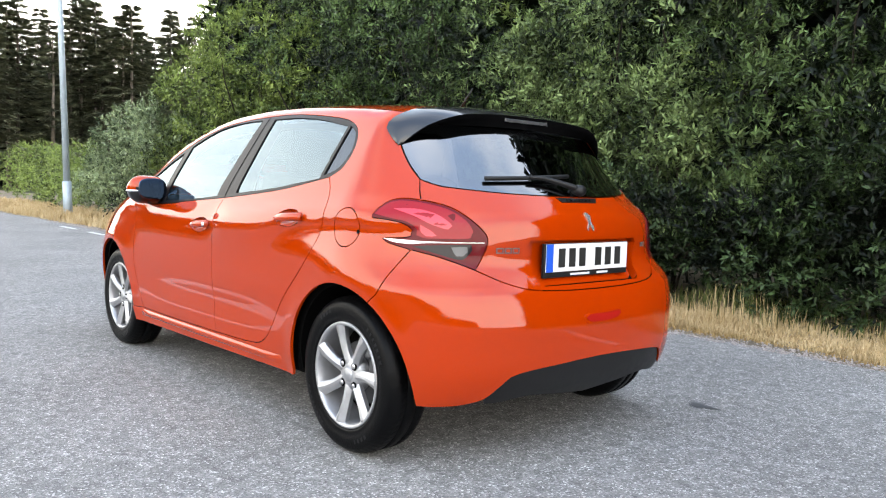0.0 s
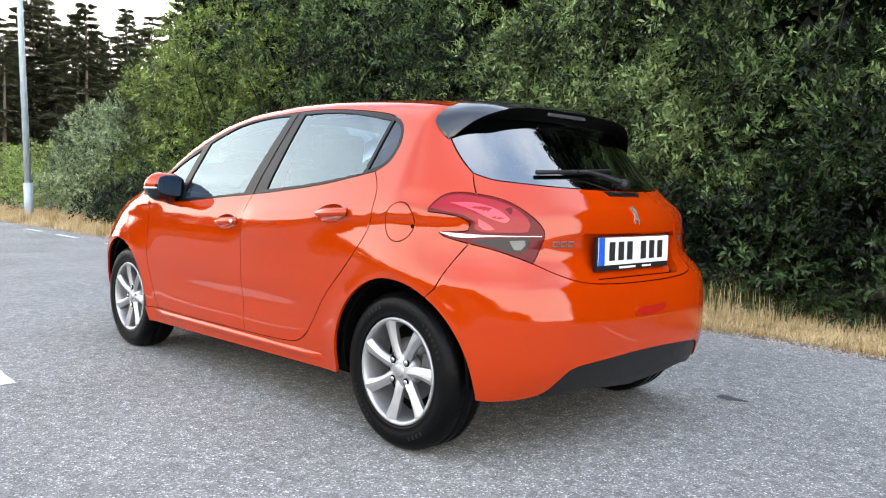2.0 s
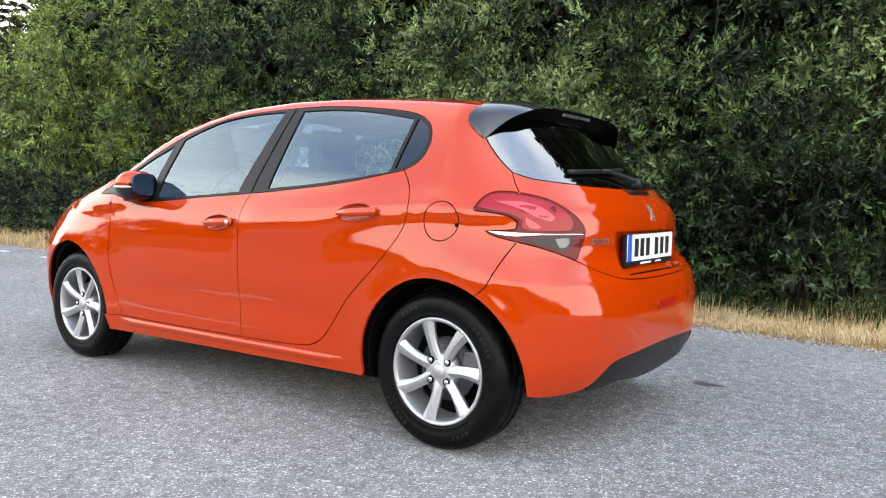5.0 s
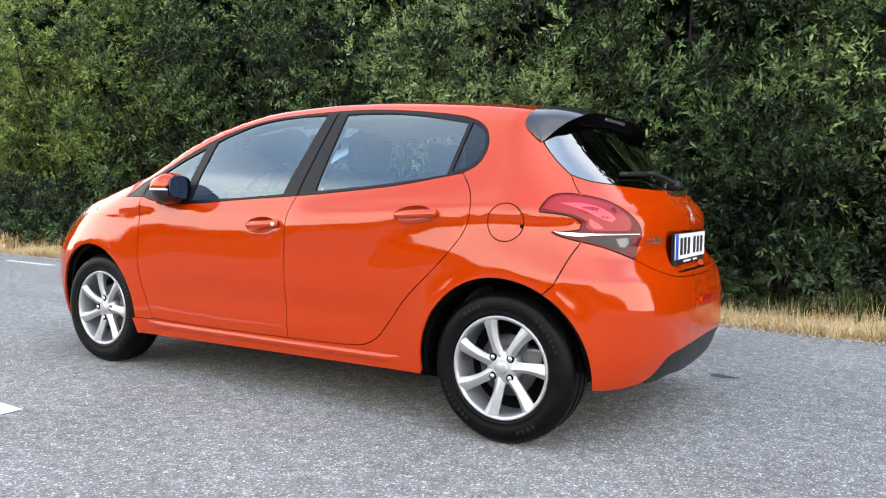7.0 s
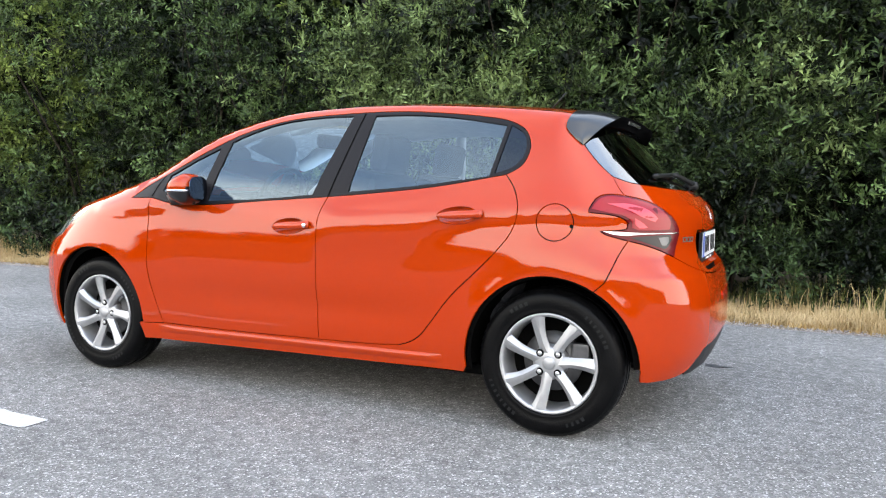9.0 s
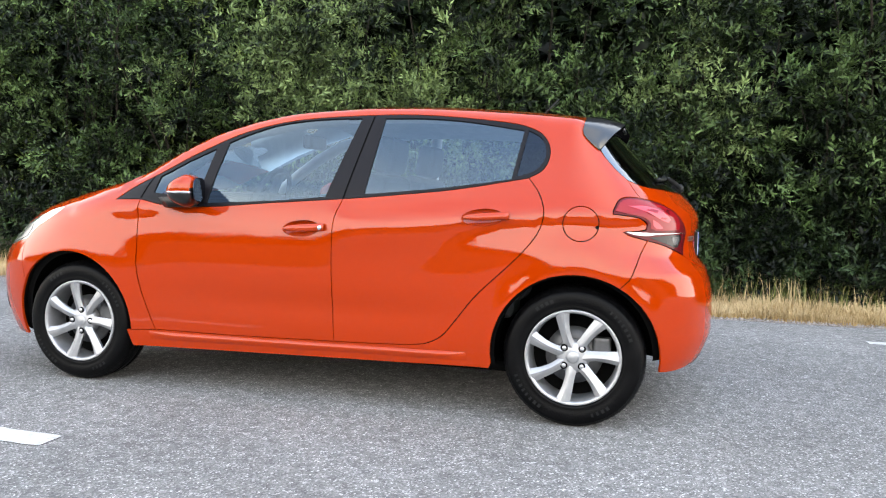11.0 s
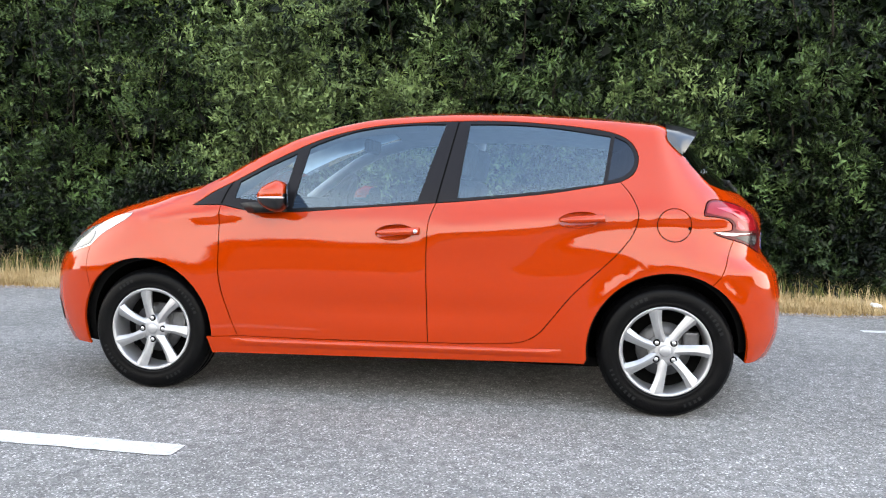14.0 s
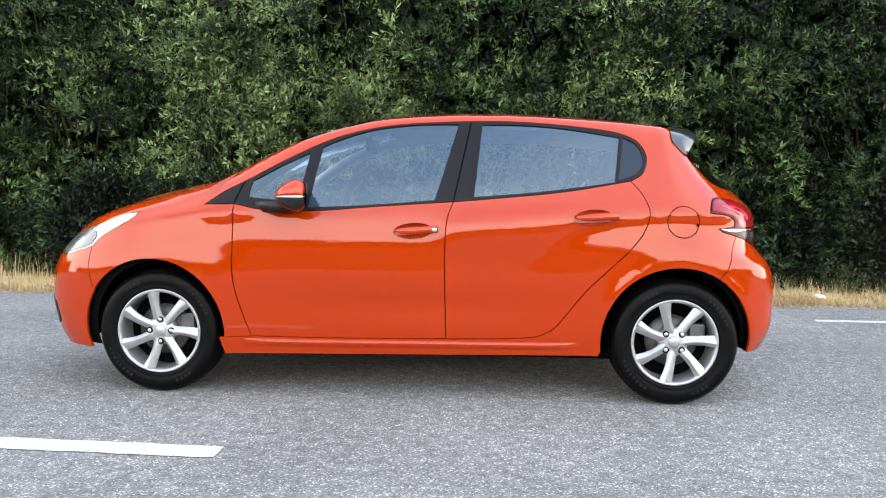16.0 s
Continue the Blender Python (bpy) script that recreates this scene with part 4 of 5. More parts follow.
def seat(x, y, back=True):
    st = new("seat")
    st.parent = car
    bm = bmesh.new()
    box(bm, (.50, .50, .16), (x, y, .50), bevel=.05, segments=3)
    part("seat_cushion", bm, SEAT, st)
    bm = bmesh.new()
    box(bm, (.15, .48, .60), (x + .30, y, .80), Matrix.Rotation(radians(16), 4, "Y"), bevel=.06, segments=3)
    part("backrest", bm, SEAT, st)
    bm = bmesh.new()
    box(bm, (.10, .27, .19), (x + .405, y, 1.18), Matrix.Rotation(radians(10), 4, "Y"), bevel=.045, segments=3)
    part("headrest", bm, SEAT, st)


seat(-.12, -.36)
seat(-.12, .36)
seat(.72, -.36)
seat(.72, .36)
bm = bmesh.new()
box(bm, (.55, 1.34, .22), (-.72, 0, .84), bevel=.08, segments=3)
box(bm, (.26, .42, .10), (-.52, -.36, .93), bevel=.04, segments=3)
part("dashboard", bm, DASH, car)
bm = bmesh.new()
box(bm, (.42, 1.30, .03), (1.28, 0, .96), bevel=.01)
part("parcel_shelf", bm, DASH, car)
rows = [[((.185 + .014 * math.cos(b)) * math.cos(a), (.185 + .014 * math.cos(b)) * math.sin(a), .014 * math.sin(b)) for b in np.arange(8) * 2 * pi / 8] for a in np.arange(41) * 2 * pi / 40]
me = grid_mesh(rows, closed=True)
wheel_pose = pose(-.40, -.36, .93, 0, -66, 0)
me.transform(wheel_pose)
steering = part("steering_wheel", me, DASH, car)
bm = bmesh.new()
box(bm, (.34, .06, .03), m=wheel_pose, bevel=.01)
box(bm, (.12, .14, .05), m=wheel_pose, bevel=.02)
part("steering_hub", bm, DASH, steering)
bm = bmesh.new()
box(bm, (.05, .24, .08), (-.30, 0, 1.27), bevel=.02)
part("rear_view_mirror", bm, DASH, car)
LINING = material("roof_lining", (0.62, 0.63, 0.62), rough=0.9, vary=0.08, scale=20)
rows = []
for x in np.linspace(-.20, 1.22, 16):
    c = float(CROWN(float(x))) - .055
    rows.append([(x, y, c - .06 * (y / .52) ** 2) for y in np.linspace(-.53, .53, 11)])
part("roof_lining", grid_mesh(rows), LINING, car)
for sy in (-1, 1):
    part("pillar_trim", tube([(-.90, sy * .70, .96), (-.72, sy * .665, 1.09), (-.55, sy * .635, 1.20), (-.36, sy * .575, 1.285), (-.15, sy * .53, 1.335), (.10, sy * .515, 1.352)], .036, 8), LINING, car)
    part("pillar_trim", tube([(.20, sy * .72, .95), (.235, sy * .64, 1.16), (.275, sy * .55, 1.35)], .035, 8), LINING, car)
    part("seat_belt", tube([(.16, sy * .66, .90), (.20, sy * .63, 1.08), (.24, sy * .57, 1.25)], .012, 6), LINING, car)
    bm = bmesh.new()
    box(bm, (1.58, .03, .50), (.02, sy * .74, .66), bevel=.012)
    part("door_lining", bm, DASH, car)

# lock of the driver's door
part("door_lock", superegg(tuple(wrap(.112, .829, .030)), (.011, .008, .011), 2.2), CHROME, car, "chrome door lock")

# ---- ground ----
EDGE = 2.72


def quads(name, V, F, mat, smooth_=False, normals=None):
    """A mesh from arrays: V (n, 3) points, F (m, 4) corner numbers."""
    me = bpy.data.meshes.new(name)
    me.vertices.add(len(V))
    me.vertices.foreach_set("co", np.asarray(V, np.float32).ravel())
    k = F.shape[1]
    me.loops.add(F.size)
    me.loops.foreach_set("vertex_index", F.astype(np.int32).ravel())
    me.polygons.add(len(F))
    me.polygons.foreach_set("loop_start", np.arange(len(F), dtype=np.int32) * k)
    me.update(calc_edges=True)
    me.materials.append(mat)
    return me


def flat(name, pts, z, mat, kind="structure", label="", category=""):
    me = bpy.data.meshes.new(name)
    me.from_pydata([(x, y, z) for x, y in pts], [], [tuple(range(len(pts)))])
    me.materials.append(mat)
    return tagged(new(name, me), label, category, kind=kind)


rng = np.random.default_rng(7)


def waves(x, k):
    return .05 * np.sin(x * 1.7 + k) + .03 * np.sin(x * 5.3 + 1 + k) + .02 * np.sin(x * 13.1 + 2 * k)


def strip_mesh(name, x0, x1, inner, outer, z0, z1, mat, n=400):
    x = np.linspace(x0, x1, n)
    V = np.concatenate([np.stack([x, inner(x), np.full(n, z0)], 1), np.stack([x, outer(x), np.full(n, z1)], 1)])
    i = np.arange(n - 1)
    return quads(name, V, np.stack([i, i + 1, n + i + 1, n + i], 1), mat)


# unseen dark ground beyond the road, added to darken the paint's lower reflections
flat("ground", [(-900, -900), (900, -900), (900, 900), (-900, 900)], -.06, DARK_GROUND)
tagged(new("road", strip_mesh("road", -120, 60, lambda x: -7.4 + waves(x, 2), lambda x: EDGE + waves(x, 0), 0, 0, ASPHALT)), kind="structure")
tagged(new("verge", strip_mesh("verge", -120, 60, lambda x: EDGE - .25 + 0 * x, lambda x: 9.0 + 0 * x, -.012, .10, EARTH)), kind="structure")
# loose stones along the road's edge
n = 9000
sx, sy_ = rng.uniform(-16, 7, n), EDGE - .02 + np.abs(rng.normal(0, .13, n)) - .05
rad = rng.uniform(.004, .013, n)
base = np.array([(1, 0, 0), (0, 1, 0), (-1, 0, 0), (0, -1, 0), (0, 0, .8), (.3, .2, -.5)])
V = np.stack([sx, sy_, rad * .3], 1)[:, None] + base[None] * rad[:, None, None] * rng.uniform(.6, 1.3, (n, 6, 3))
F = np.array([(0, 1, 4), (1, 2, 4), (2, 3, 4), (3, 0, 4), (1, 0, 5), (2, 1, 5), (3, 2, 5), (0, 3, 5)])
tagged(new("gravel", quads("gravel", V.reshape(-1, 3), (np.arange(n)[:, None, None] * 6 + F[None]).reshape(-1, 3), GRAVEL)), "loose grey gravel along the edge of the asphalt", "gravel", kind="stuff")


def dash(x0, x1, y, w=.10, turn=0.0):
    n = 40
    r = random.Random(int(x0 * 10))
    a = [(x0 + (x1 - x0) * i / n, y + turn * i / n - w / 2 + r.uniform(-.005, .005), .004) for i in range(n + 1)]
    b = [(x0 + (x1 - x0) * i / n, y + turn * i / n + w / 2 + r.uniform(-.005, .005), .004) for i in range(n + 1)]
    me = bpy.data.meshes.new("road_marking")
    me.from_pydata(a + b, [], [(i, i + 1, n + 2 + i, n + 1 + i) for i in range(n)])
    me.materials.append(LINE)
    return tagged(new("road_marking", me), "worn white painted line on the asphalt", "road marking", "road markings", "structure")


dash(-3.7, -.66, -1.525, .13, -.13)
for x0 in (-13.85, -11.9, -9.4, -7.4, 3.11, 5.1):
    dash(x0, x0 + .98, 2.02 - x0 * .025)
# a dark oil stain on the road
a = np.arange(36) * 2 * pi / 36
r = 1 + .25 * np.sin(3 * a + 1) + .15 * np.sin(7 * a)
flat("oil_stain", [(1.77 + .07 * r[i] * math.cos(a[i]), .99 + .038 * r[i] * math.sin(a[i])) for i in range(36)], .003, material("oil_stain", (.045, .045, .047), .6, vary=.3, scale=40), label="dark oil stain on the asphalt", category="stain")

# ---- plants ----
LEAF = leaf_material("willow_leaf", (0.0030, 0.0065, 0.0017), (0.130, 0.198, 0.068))
# deep green leaf, darkened to carry the shade of the hedge
LEAF_DEEP = leaf_material("deep_leaf_with_shade", (0.0018, 0.0040, 0.0012), (0.088, 0.142, 0.046))
LEAF_YELLOW = leaf_material("yellow_green_leaf", (0.0112, 0.0211, 0.0043), (0.2276, 0.2972, 0.0759), low=-.35)
LEAF_FRESH = leaf_material("fresh_leaf", (0.006, 0.012, 0.003), (0.165, 0.245, 0.072), low=-.6)
# shade low in the hedge is painted into this leaf colour
LEAF_LOW_SHADE = leaf_material("undergrowth_leaf_with_shade", (0.0014, 0.0032, 0.0010), (0.050, 0.082, 0.029))
LEAF_LIGHT = leaf_material("light_leaf", (0.0050, 0.0100, 0.0028), (0.245, 0.330, 0.128), low=-.62)
# near-black leaf colour with the shade of deep foliage painted in
LEAF_BACK = leaf_material("leaf_with_painted_shade", (0.0012, 0.0031, 0.0012), (0.0124, 0.0223, 0.0074))
LEAF_SILVER = leaf_material("silver_willow_leaf", (0.022, 0.036, 0.014), (0.31, 0.38, 0.205), low=-.45)
NEEDLE = leaf_material("pine_needle", (0.080, 0.086, 0.052), (0.29, 0.295, 0.18), .6)
# darker copy of the needles, their shade put into the colour
SHADE_NEEDLE = leaf_material("needle_with_painted_shade", (0.014, 0.015, 0.010), (0.055, 0.058, 0.038), .7)
STRAW = leaf_material("dry_grass", (0.2728, 0.186, 0.0806), (0.5084, 0.3906, 0.2232), .7, -.2)
MAT = leaf_material("dead_grass", (0.19, 0.115, 0.045), (0.42, 0.29, 0.13), .8, -.2)
GREEN_GRASS = leaf_material("green_grass", (0.031, 0.0434, 0.0093), (0.124, 0.1364, 0.0372), .6)


def unit(v):
    return v / np.maximum(np.linalg.norm(v, axis=-1, keepdims=True), 1e-9)


def leaves(P, D, U, length, width):
    """Folded leaves: base P, direction D, upper side U."""
    S = unit(np.cross(D, U))
    U = np.cross(S, D)
    L, W = length[:, None], width[:, None]
    V = np.stack([P, P + D * L * .45 + S * W + U * W * .35, P + D * L, P + D * L * .45 - S * W + U * W * .35], 1)
    return V.reshape(-1, 3)


def sprays(C, out, count, size, droop=0.0, spread=.85):
    """Twigs that start at C and grow towards out, each with its leaves."""
    n = len(C)
    per = count
    tdir = unit(out + rng.normal(0, .38, (n, 3)) + np.array([0, 0, .18 - droop]))
    tlen = rng.uniform(1.3, 2.7, n) * size
    f = (np.arange(per) + .5) / per
    P = C[:, None] + tdir[:, None] * (tlen[:, None] * f[None])[..., None] + np.array([0, 0, -1]) * (droop * tlen[:, None] * f[None] ** 2)[..., None]
    a = rng.uniform(0, 2 * pi, (n, 1)) + np.arange(per) * 2.4
    u = unit(np.cross(tdir, np.array([.13, .2, 1.0])))
    w = np.cross(tdir, u)
    side = u[:, None] * np.cos(a)[..., None] + w[:, None] * np.sin(a)[..., None]
    D = unit(tdir[:, None] * (1 - .35 * (1 - f)[None, :, None]) + side * spread + rng.normal(0, .18, (n, per, 3)))
    U = unit(np.array([0, 0, .75]) + .55 * out[:, None] + rng.normal(0, .5, (n, per, 3)))
    ln = size * rng.uniform(.65, 1.25, (n, per))
    return P.reshape(-1, 3), D.reshape(-1, 3), U.reshape(-1, 3), ln.ravel(), ln.ravel() * rng.uniform(.13, .21, n * per)


def crown_mesh(lobes, per_area, count, size, mat, face=(0, -1, .35), droop=0.0, keep=-.05, fill=.7):
    """A crown out of lobes (x, y, z, rx, ry, rz); sprays sit on the sides turned to face."""
    parts = []
    fv = unit(np.array(face, float))
    for x, y, z, rx, ry, rz in lobes:
        area = 4 * pi * ((rx * ry) ** 1.6 / 3 + (rx * rz) ** 1.6 / 3 + (ry * rz) ** 1.6 / 3) ** (1 / 1.6)
        n = max(6, int(area * per_area))
        d = unit(rng.normal(0, 1, (n, 3)))
        d = d[(d @ fv > keep) | (rng.random(n) < .12)]
        shell = rng.uniform(fill, 1.0, (len(d), 1))
        C = np.array([x, y, z]) + d * shell * np.array([rx, ry, rz])
        parts.append(sprays(C, unit(d + np.array([0, 0, .25])), count, size, droop))
    P, D, U, L, W = (np.concatenate(q) for q in zip(*parts))
    V = leaves(P, D, U, L, W)
    F = np.arange(len(V)).reshape(-1, 4)
    F = np.concatenate([F[:, [0, 1, 2]], F[:, [0, 2, 3]]])
    return quads("crown", V, F, mat)


def limb(points, r0, r1):
    return tube(points, r0, 8, r1)


def bush(name, x, y, height, width, depth, mat, label, category, size=.06, per_area=34, count=12, lobes=26, droop=.1, stems=3, low=.12, face=(0.25, -1, .5), small=1.0):
    b = new(name)
    b.matrix_world = pose(x, y, 0)
    tagged(b, label, category)
    r = random.Random(int(x * 100 + y * 31))
    lob = []
    for i in range(lobes):
        h = low + (1 - low) * ((i + .5) / lobes)
        wide = (1 - abs(h - .5) ** 2 * 1.5) * (1 if h < .75 else 1 - (h - .75) * 1.8)
        ang = r.uniform(-pi, pi)
        rr = math.sqrt(r.uniform(.15, 1))
        s = small * r.uniform(.30, .66) * (.6 + .4 * wide) * max(1, height * width / 18) ** .5
        lob.append((math.cos(ang) * rr * width * .5 * wide, math.sin(ang) * rr * depth * .5 * wide, h * height - .1, s * 1.15, s, s * r.uniform(.6, .85)))
    crown = part("crown", crown_mesh(lob, per_area, count, size, mat, face, droop), mat, b)
    for i in range(stems):
        a = r.uniform(-pi, pi)
        q = lob[r.randrange(len(lob) // 2, len(lob))]
        part("trunk" if i == 0 else "limb", limb([(.12 * math.cos(a), .12 * math.sin(a) + .2 * depth, -.15), (q[0] * .3 + .1 * math.cos(a), q[1] * .3 + .15 * depth, q[2] * .4), (q[0] * .75, q[1] * .75, q[2] * .8), q[:3]], .030 if i == 0 else .017, .005), BARK, b)
    return b


KINDS = {"dark": (LEAF, "dense dark green willow bush beside the road"), "fresh": (LEAF_FRESH, "fresh green leafy bush beside the road"), "lime": (LEAF_YELLOW, "bright yellow-green leafy bush beside the road"),
         "deep": (LEAF_DEEP, "deep green bush beside the road, shade painted into its leaves"), "light": (LEAF_LIGHT, "light green leafy willow bush beside the road")}
r = random.Random(3)
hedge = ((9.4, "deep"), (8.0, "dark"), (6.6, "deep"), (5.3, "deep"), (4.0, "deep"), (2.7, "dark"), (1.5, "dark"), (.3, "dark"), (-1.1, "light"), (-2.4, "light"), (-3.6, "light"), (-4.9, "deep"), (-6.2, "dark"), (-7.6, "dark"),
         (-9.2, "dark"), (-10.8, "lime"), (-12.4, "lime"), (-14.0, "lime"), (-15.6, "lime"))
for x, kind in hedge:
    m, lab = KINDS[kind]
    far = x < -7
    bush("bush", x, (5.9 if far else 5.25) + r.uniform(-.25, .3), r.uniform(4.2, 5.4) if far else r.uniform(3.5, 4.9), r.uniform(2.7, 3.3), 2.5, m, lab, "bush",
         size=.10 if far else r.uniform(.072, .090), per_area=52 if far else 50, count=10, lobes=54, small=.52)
# tall sprays of willow that stand out from the hedge
for x, y, h, w in ((-1.0, 4.75, 2.5, 1.1), (1.9, 4.85, 3.3, 1.3), (3.6, 4.9, 2.9, 1.2), (-3.0, 4.9, 3.2, 1.4)):
    bush("bush", x, y, h, w, 1.0, LEAF_LIGHT if x < 3 else LEAF, "young pale green willow standing out from the hedge", "bush", size=.085, per_area=60, count=11, lobes=26, small=.46, low=.3)
# low growth at the foot of the bushes, with shade in its leaf colour
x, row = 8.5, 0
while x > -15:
    m, lab = ((LEAF_LOW_SHADE, "low green undergrowth at the verge, shade painted into its leaves"), (LEAF_DEEP, "low green undergrowth at the edge of the verge"))[row % 3 == 0 and not -2 < x < 5]
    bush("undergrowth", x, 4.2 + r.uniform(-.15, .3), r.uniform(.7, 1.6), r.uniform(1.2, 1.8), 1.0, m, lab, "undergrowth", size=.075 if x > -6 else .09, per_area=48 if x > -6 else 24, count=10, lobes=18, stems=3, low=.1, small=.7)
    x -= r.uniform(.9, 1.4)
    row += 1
# tall trees behind the bushes
for i, x in enumerate(np.linspace(12, -16, 15)):
    bush("tree", float(x) + r.uniform(-.4, .4), 8.6 + r.uniform(-.5, .7), r.uniform(7.5, 9.5), 4.0, 3.2, (LEAF_DEEP if i % 2 else LEAF) if x > -1 else (LEAF_YELLOW if i % 2 else LEAF_FRESH), "tall leafy tree behind the roadside bushes", "tree", size=.125, per_area=15, count=11, lobes=50, low=.02)
# dark depth of the thicket behind them, shade put into its leaf colour
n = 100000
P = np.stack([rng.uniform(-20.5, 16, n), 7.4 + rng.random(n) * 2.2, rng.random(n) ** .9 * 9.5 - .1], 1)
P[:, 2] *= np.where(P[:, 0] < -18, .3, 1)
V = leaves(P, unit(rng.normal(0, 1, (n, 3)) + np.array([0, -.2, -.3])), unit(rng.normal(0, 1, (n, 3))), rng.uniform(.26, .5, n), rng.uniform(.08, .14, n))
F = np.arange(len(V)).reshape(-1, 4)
tagged(new("thicket", quads("thicket", V, np.concatenate([F[:, [0, 1, 2]], F[:, [0, 2, 3]]]), LEAF_BACK)), "dense foliage deep inside the roadside thicket, shade painted into its colour", "thicket", kind="stuff")
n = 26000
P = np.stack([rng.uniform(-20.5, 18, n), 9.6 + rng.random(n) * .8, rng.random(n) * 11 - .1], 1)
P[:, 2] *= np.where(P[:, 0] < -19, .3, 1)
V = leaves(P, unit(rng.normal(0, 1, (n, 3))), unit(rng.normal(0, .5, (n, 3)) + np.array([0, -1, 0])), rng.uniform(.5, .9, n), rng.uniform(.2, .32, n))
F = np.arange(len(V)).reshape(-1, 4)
tagged(new("thicket", quads("thicket", V, np.concatenate([F[:, [0, 1, 2]], F[:, [0, 2, 3]]]), LEAF_BACK)), "black foliage at the back of the thicket, shade painted into its colour", "thicket", kind="stuff")
# silver-green shrubs where the bushes end, and low scrub along the verge
for x, y, h, w in ((-15.6, 5.3, 2.9, 2.6), (-17.4, 5.4, 2.9, 2.8), (-19.2, 5.7, 2.4, 2.6)):
    bush("shrub", x, y, h, w, 2.2, LEAF_SILVER, "silvery green willow shrub on the verge", "shrub", size=.10, per_area=20, count=11, lobes=26)
for x, y, h, w in ((-21.5, 5.8, 1.7, 2.4), (-24, 6.1, 2.2, 3.0), (-27, 6.4, 2.1, 3.2), (-30.5, 6.8, 2.2, 3.6), (-35, 7.5, 2.4, 4.5), (-40, 8.2, 2.6, 5)):
    bush("shrub", x, y, h, w, 2.2, LEAF_YELLOW, "low yellow-green scrub on the verge", "shrub", size=.12, per_area=14, count=10, lobes=20)


def pine(x, y, h, seed):
    """A conifer: a bare lower trunk, whorls of drooping boughs of needles."""
    t = new("pine")
    t.matrix_world = pose(x, y, -.3)
    tagged(t, "tall dark pine with a bare lower trunk", "tree", "pine wood")
    r = random.Random(seed)
    part("trunk", limb([(0, 0, 0), (.05, 0, h * .4), (0, .05, h * .75), (0, 0, h)], .20, .03), PINE_BARK, t)
    P, D, U, L, W = [], [], [], [], []
    z = h * r.uniform(.20, .34)
    while z < h:
        reach = 2.9 * (1.04 - z / h) ** .7 * r.uniform(.7, 1.15) * (h / 15)
        for k in range(r.randrange(5, 8)):
            a, fall = r.uniform(0, 2 * pi), r.uniform(.05, .30)
            for q in np.linspace(.2, 1, 8):
                for side in (-1, -.6, -.2, .2, .6, 1):
                    b = a + side * r.uniform(.5, 1.1)
                    P.append((math.cos(a) * reach * q, math.sin(a) * reach * q, z - fall * reach * q ** 1.6 + r.uniform(-.08, .08)))
                    D.append((math.cos(b), math.sin(b), r.uniform(-.28, .12)))
                    U.append((r.uniform(-.3, .3), r.uniform(-.3, .3), 1))
                    L.append(r.uniform(.5, .95) * (1.15 - .5 * q))
                    W.append(r.uniform(.035, .075))
        z += r.uniform(.34, .62)
    V = leaves(np.array(P), unit(np.array(D)), unit(np.array(U)), np.array(L), np.array(W))
    F = np.arange(len(V)).reshape(-1, 4)
    part("crown", quads("crown", V, np.concatenate([F[:, [0, 1, 2]], F[:, [0, 2, 3]]]), NEEDLE), NEEDLE, t)
    return t


r = random.Random(11)
for i in range(58):
    d = r.uniform(64, 94)
    a = radians(152.5 + 22 * (i + .5) / 58 + r.uniform(-.4, .4))
    pine(3.7 + d * math.cos(a), -2.5 + d * math.sin(a), r.uniform(13.0, 17.5) * d / 78, i)

# dark leaves added to give the shade under the pines
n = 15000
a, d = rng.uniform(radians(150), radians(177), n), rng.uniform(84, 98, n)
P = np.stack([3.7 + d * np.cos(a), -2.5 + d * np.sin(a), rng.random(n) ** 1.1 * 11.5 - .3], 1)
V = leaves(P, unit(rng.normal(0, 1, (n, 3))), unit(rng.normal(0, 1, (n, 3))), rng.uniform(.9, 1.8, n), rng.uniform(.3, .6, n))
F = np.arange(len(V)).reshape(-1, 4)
tagged(new("far_wood", quads("far_wood", V, np.concatenate([F[:, [0, 1, 2]], F[:, [0, 2, 3]]]), SHADE_NEEDLE)), "dark filling inside the distant pine wood, shade painted into its colour", "wood", kind="stuff")

# dry grass of the verge


def blades(name, n, x0, x1, y0, y1, h0, h1, w, mat, label, bend=.5, power=1.0):
    x = rng.uniform(x0, x1, n)
    y = y0 + (y1 - y0) * rng.random(n) ** power + waves(x, 0)
    h = rng.uniform(h0, h1, n) * (.5 + .7 * (np.sin(x * 2.3 + np.sin(x * .7) * 2) * .5 + .5))
    a = rng.uniform(0, 2 * pi, n)
    lean = rng.uniform(.05, bend, n)
    d = np.stack([np.cos(a), np.sin(a), 0 * a], 1)
    s = np.stack([-np.sin(a), np.cos(a), 0 * a], 1) * (w * rng.uniform(.6, 1.3, n))[:, None]
    B = np.stack([x, y, np.clip((y - EDGE) / 6.3, 0, 1) * .10 - .01], 1)
    up = np.array([0, 0, 1.0])
    m1 = B + up * (h * .55)[:, None] + d * (h * lean * .35)[:, None]
    tip = B + up * (h * (1 - .3 * lean))[:, None] + d * (h * lean)[:, None]
    V = np.stack([B - s, B + s, m1 + s * .8, m1 - s * .8, tip], 1).reshape(-1, 3)
    k = np.arange(n)[:, None] * 5
    F = np.concatenate([k + np.array([0, 1, 2]), k + np.array([0, 2, 3]), k + np.array([3, 2, 4])])
    return tagged(new(name, quads(name, V, F, mat)), label, "grass", kind="stuff")


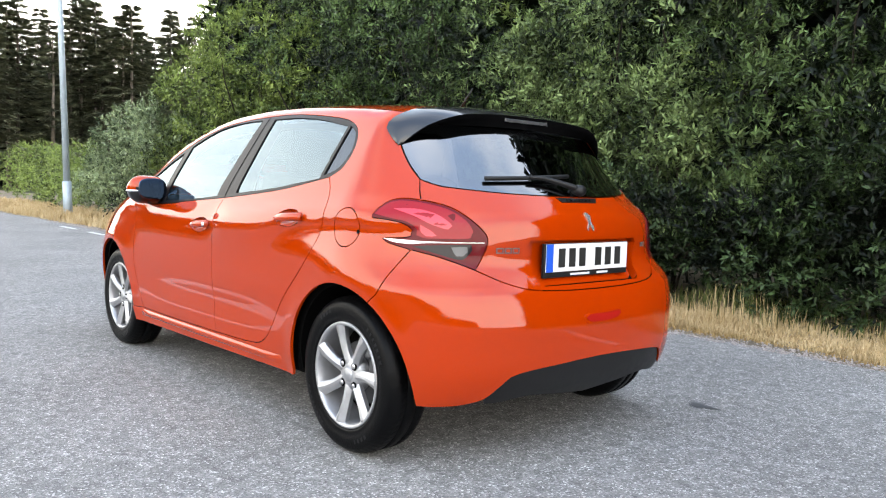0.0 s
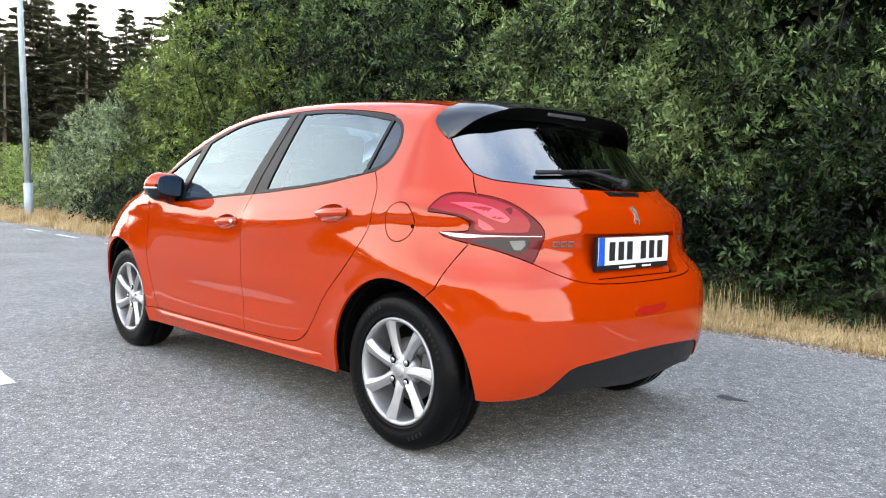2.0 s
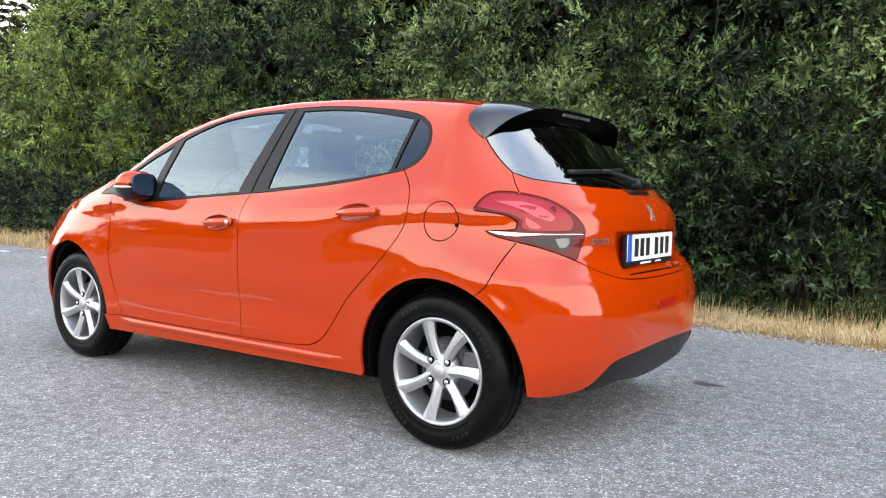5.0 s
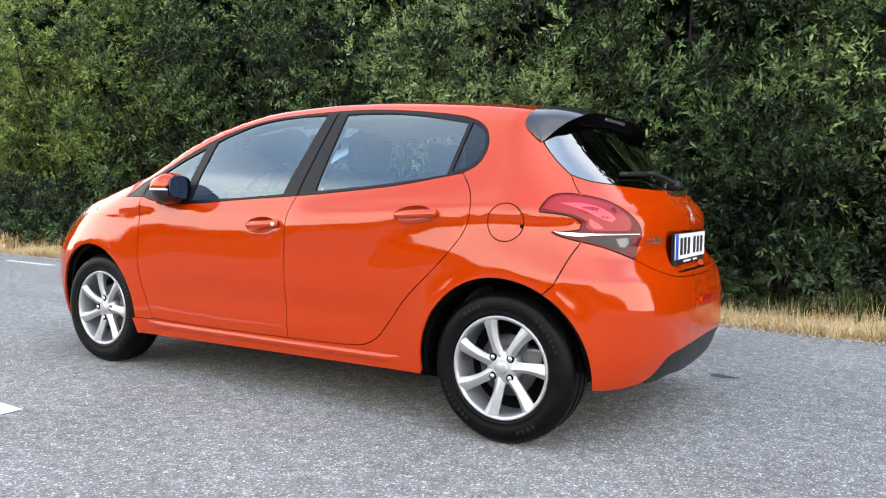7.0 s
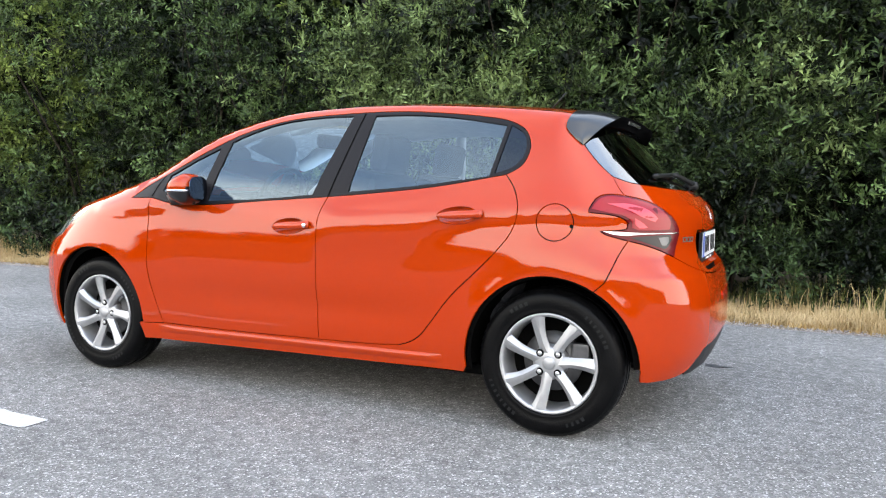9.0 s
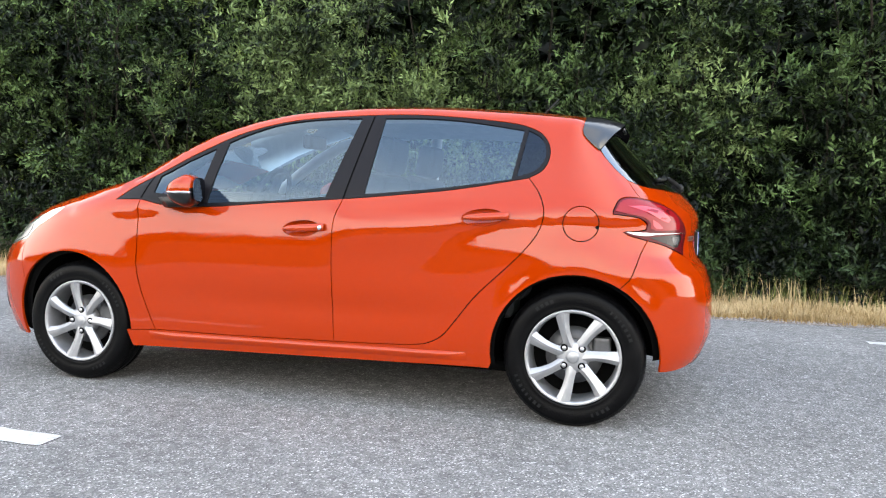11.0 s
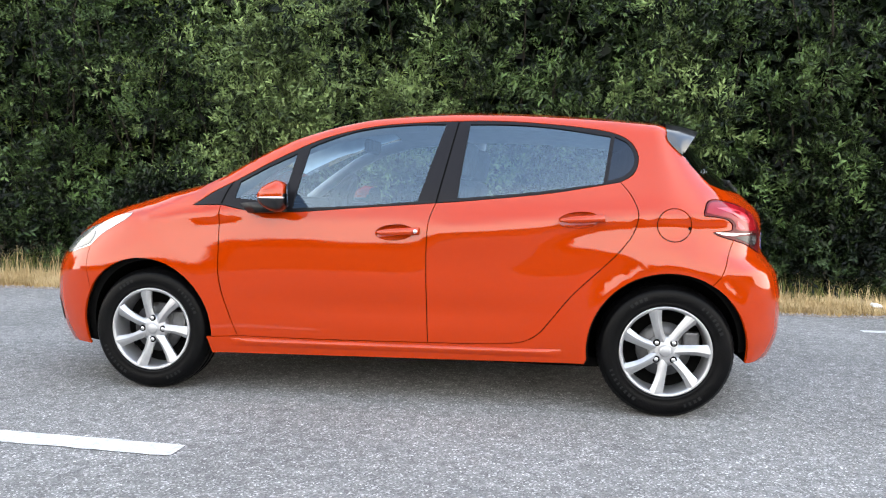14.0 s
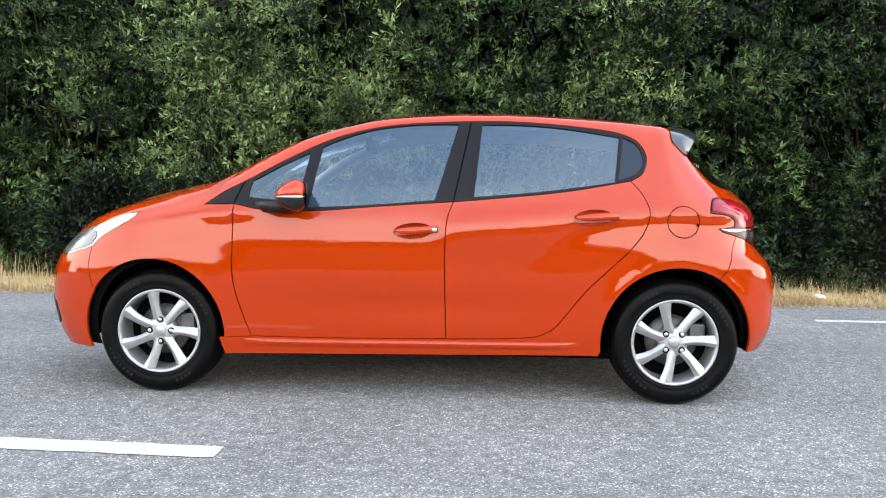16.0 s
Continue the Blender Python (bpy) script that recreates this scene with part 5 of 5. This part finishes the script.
blades("grass", 85000, -9, 7.5, EDGE + .16, 3.85, .03, .12, .0030, STRAW, "short dry straw-coloured grass on the verge", .9, 1.2)
blades("grass", 1700, -9, 7.5, EDGE + .55, 3.9, .13, .30, .0028, STRAW, "tall dry grass stalks on the verge", .45, .8)
blades("grass", 600, -9, 7.5, EDGE + .75, 3.8, .14, .36, .0022, STRAW, "tall pale seeding grass stalks on the verge", .6, .9)
blades("grass", 30000, -9, 7.5, EDGE + .10, 3.3, .015, .06, .0034, MAT, "matted golden brown dead grass beside the road", 1.2, 1.0)
blades("grass", 9000, -9, 7.5, EDGE + .7, 4.8, .10, .32, .004, GREEN_GRASS, "green grass at the foot of the bushes", .6, .7)
blades("grass", 40000, -45, -9, EDGE + .12, 5.2, .07, .26, .006, STRAW, "dry straw-coloured grass along the far verge", .8, 1.1)

# lamp post
post = new("street_lamp")
post.matrix_world = pose(-18.87, 3.95, 0, 1.3, -1.1, 0)
tagged(post, "grey steel lamp post on the grass verge", "lamp post")
part("foot", limb([(0, 0, -.1), (0, 0, .92)], .122, .118), GALV, post, "wider pale base sleeve")
part("pole", limb([(0, 0, .9), (-.05, 0, 5), (-.12, 0, 9.2)], .092, .062), GALV, post)
part("arm", limb([(-.12, 0, 9.1), (-.12, -.5, 9.35), (-.12, -1.2, 9.4)], .04, .03), GALV, post)
bm = bmesh.new()
box(bm, (.22, .6, .10), (-.12, -1.4, 9.4), bevel=.03)
part("lamp_head", bm, GALV, post)

# litter in the grass
bm = bmesh.new()
box(bm, (.10, .05, .03), bevel=.012)
bmesh.ops.transform(bm, matrix=pose(3.66, 3.12, .06, 15, 10, 20), verts=bm.verts)
part("litter", bm, WHITE, None)
tagged(bpy.data.objects["litter"], "crumpled white scrap lying in the dry grass", "litter")

# trees across the road, seen only in the paint and the glass
r = random.Random(5)
for i in range(26):
    a = radians(188 + 166 * (i + .5) / 26)
    d = r.uniform(54, 62)
    bush("tree", 1 + d * math.cos(a), -3 + d * math.sin(a), r.uniform(3.4, 4.6), 15, 8, LEAF_BACK, "broad dark tree across the road", "tree", size=.6, per_area=3.0, count=9, lobes=40, face=(-math.cos(a), -math.sin(a), .3), low=.0)
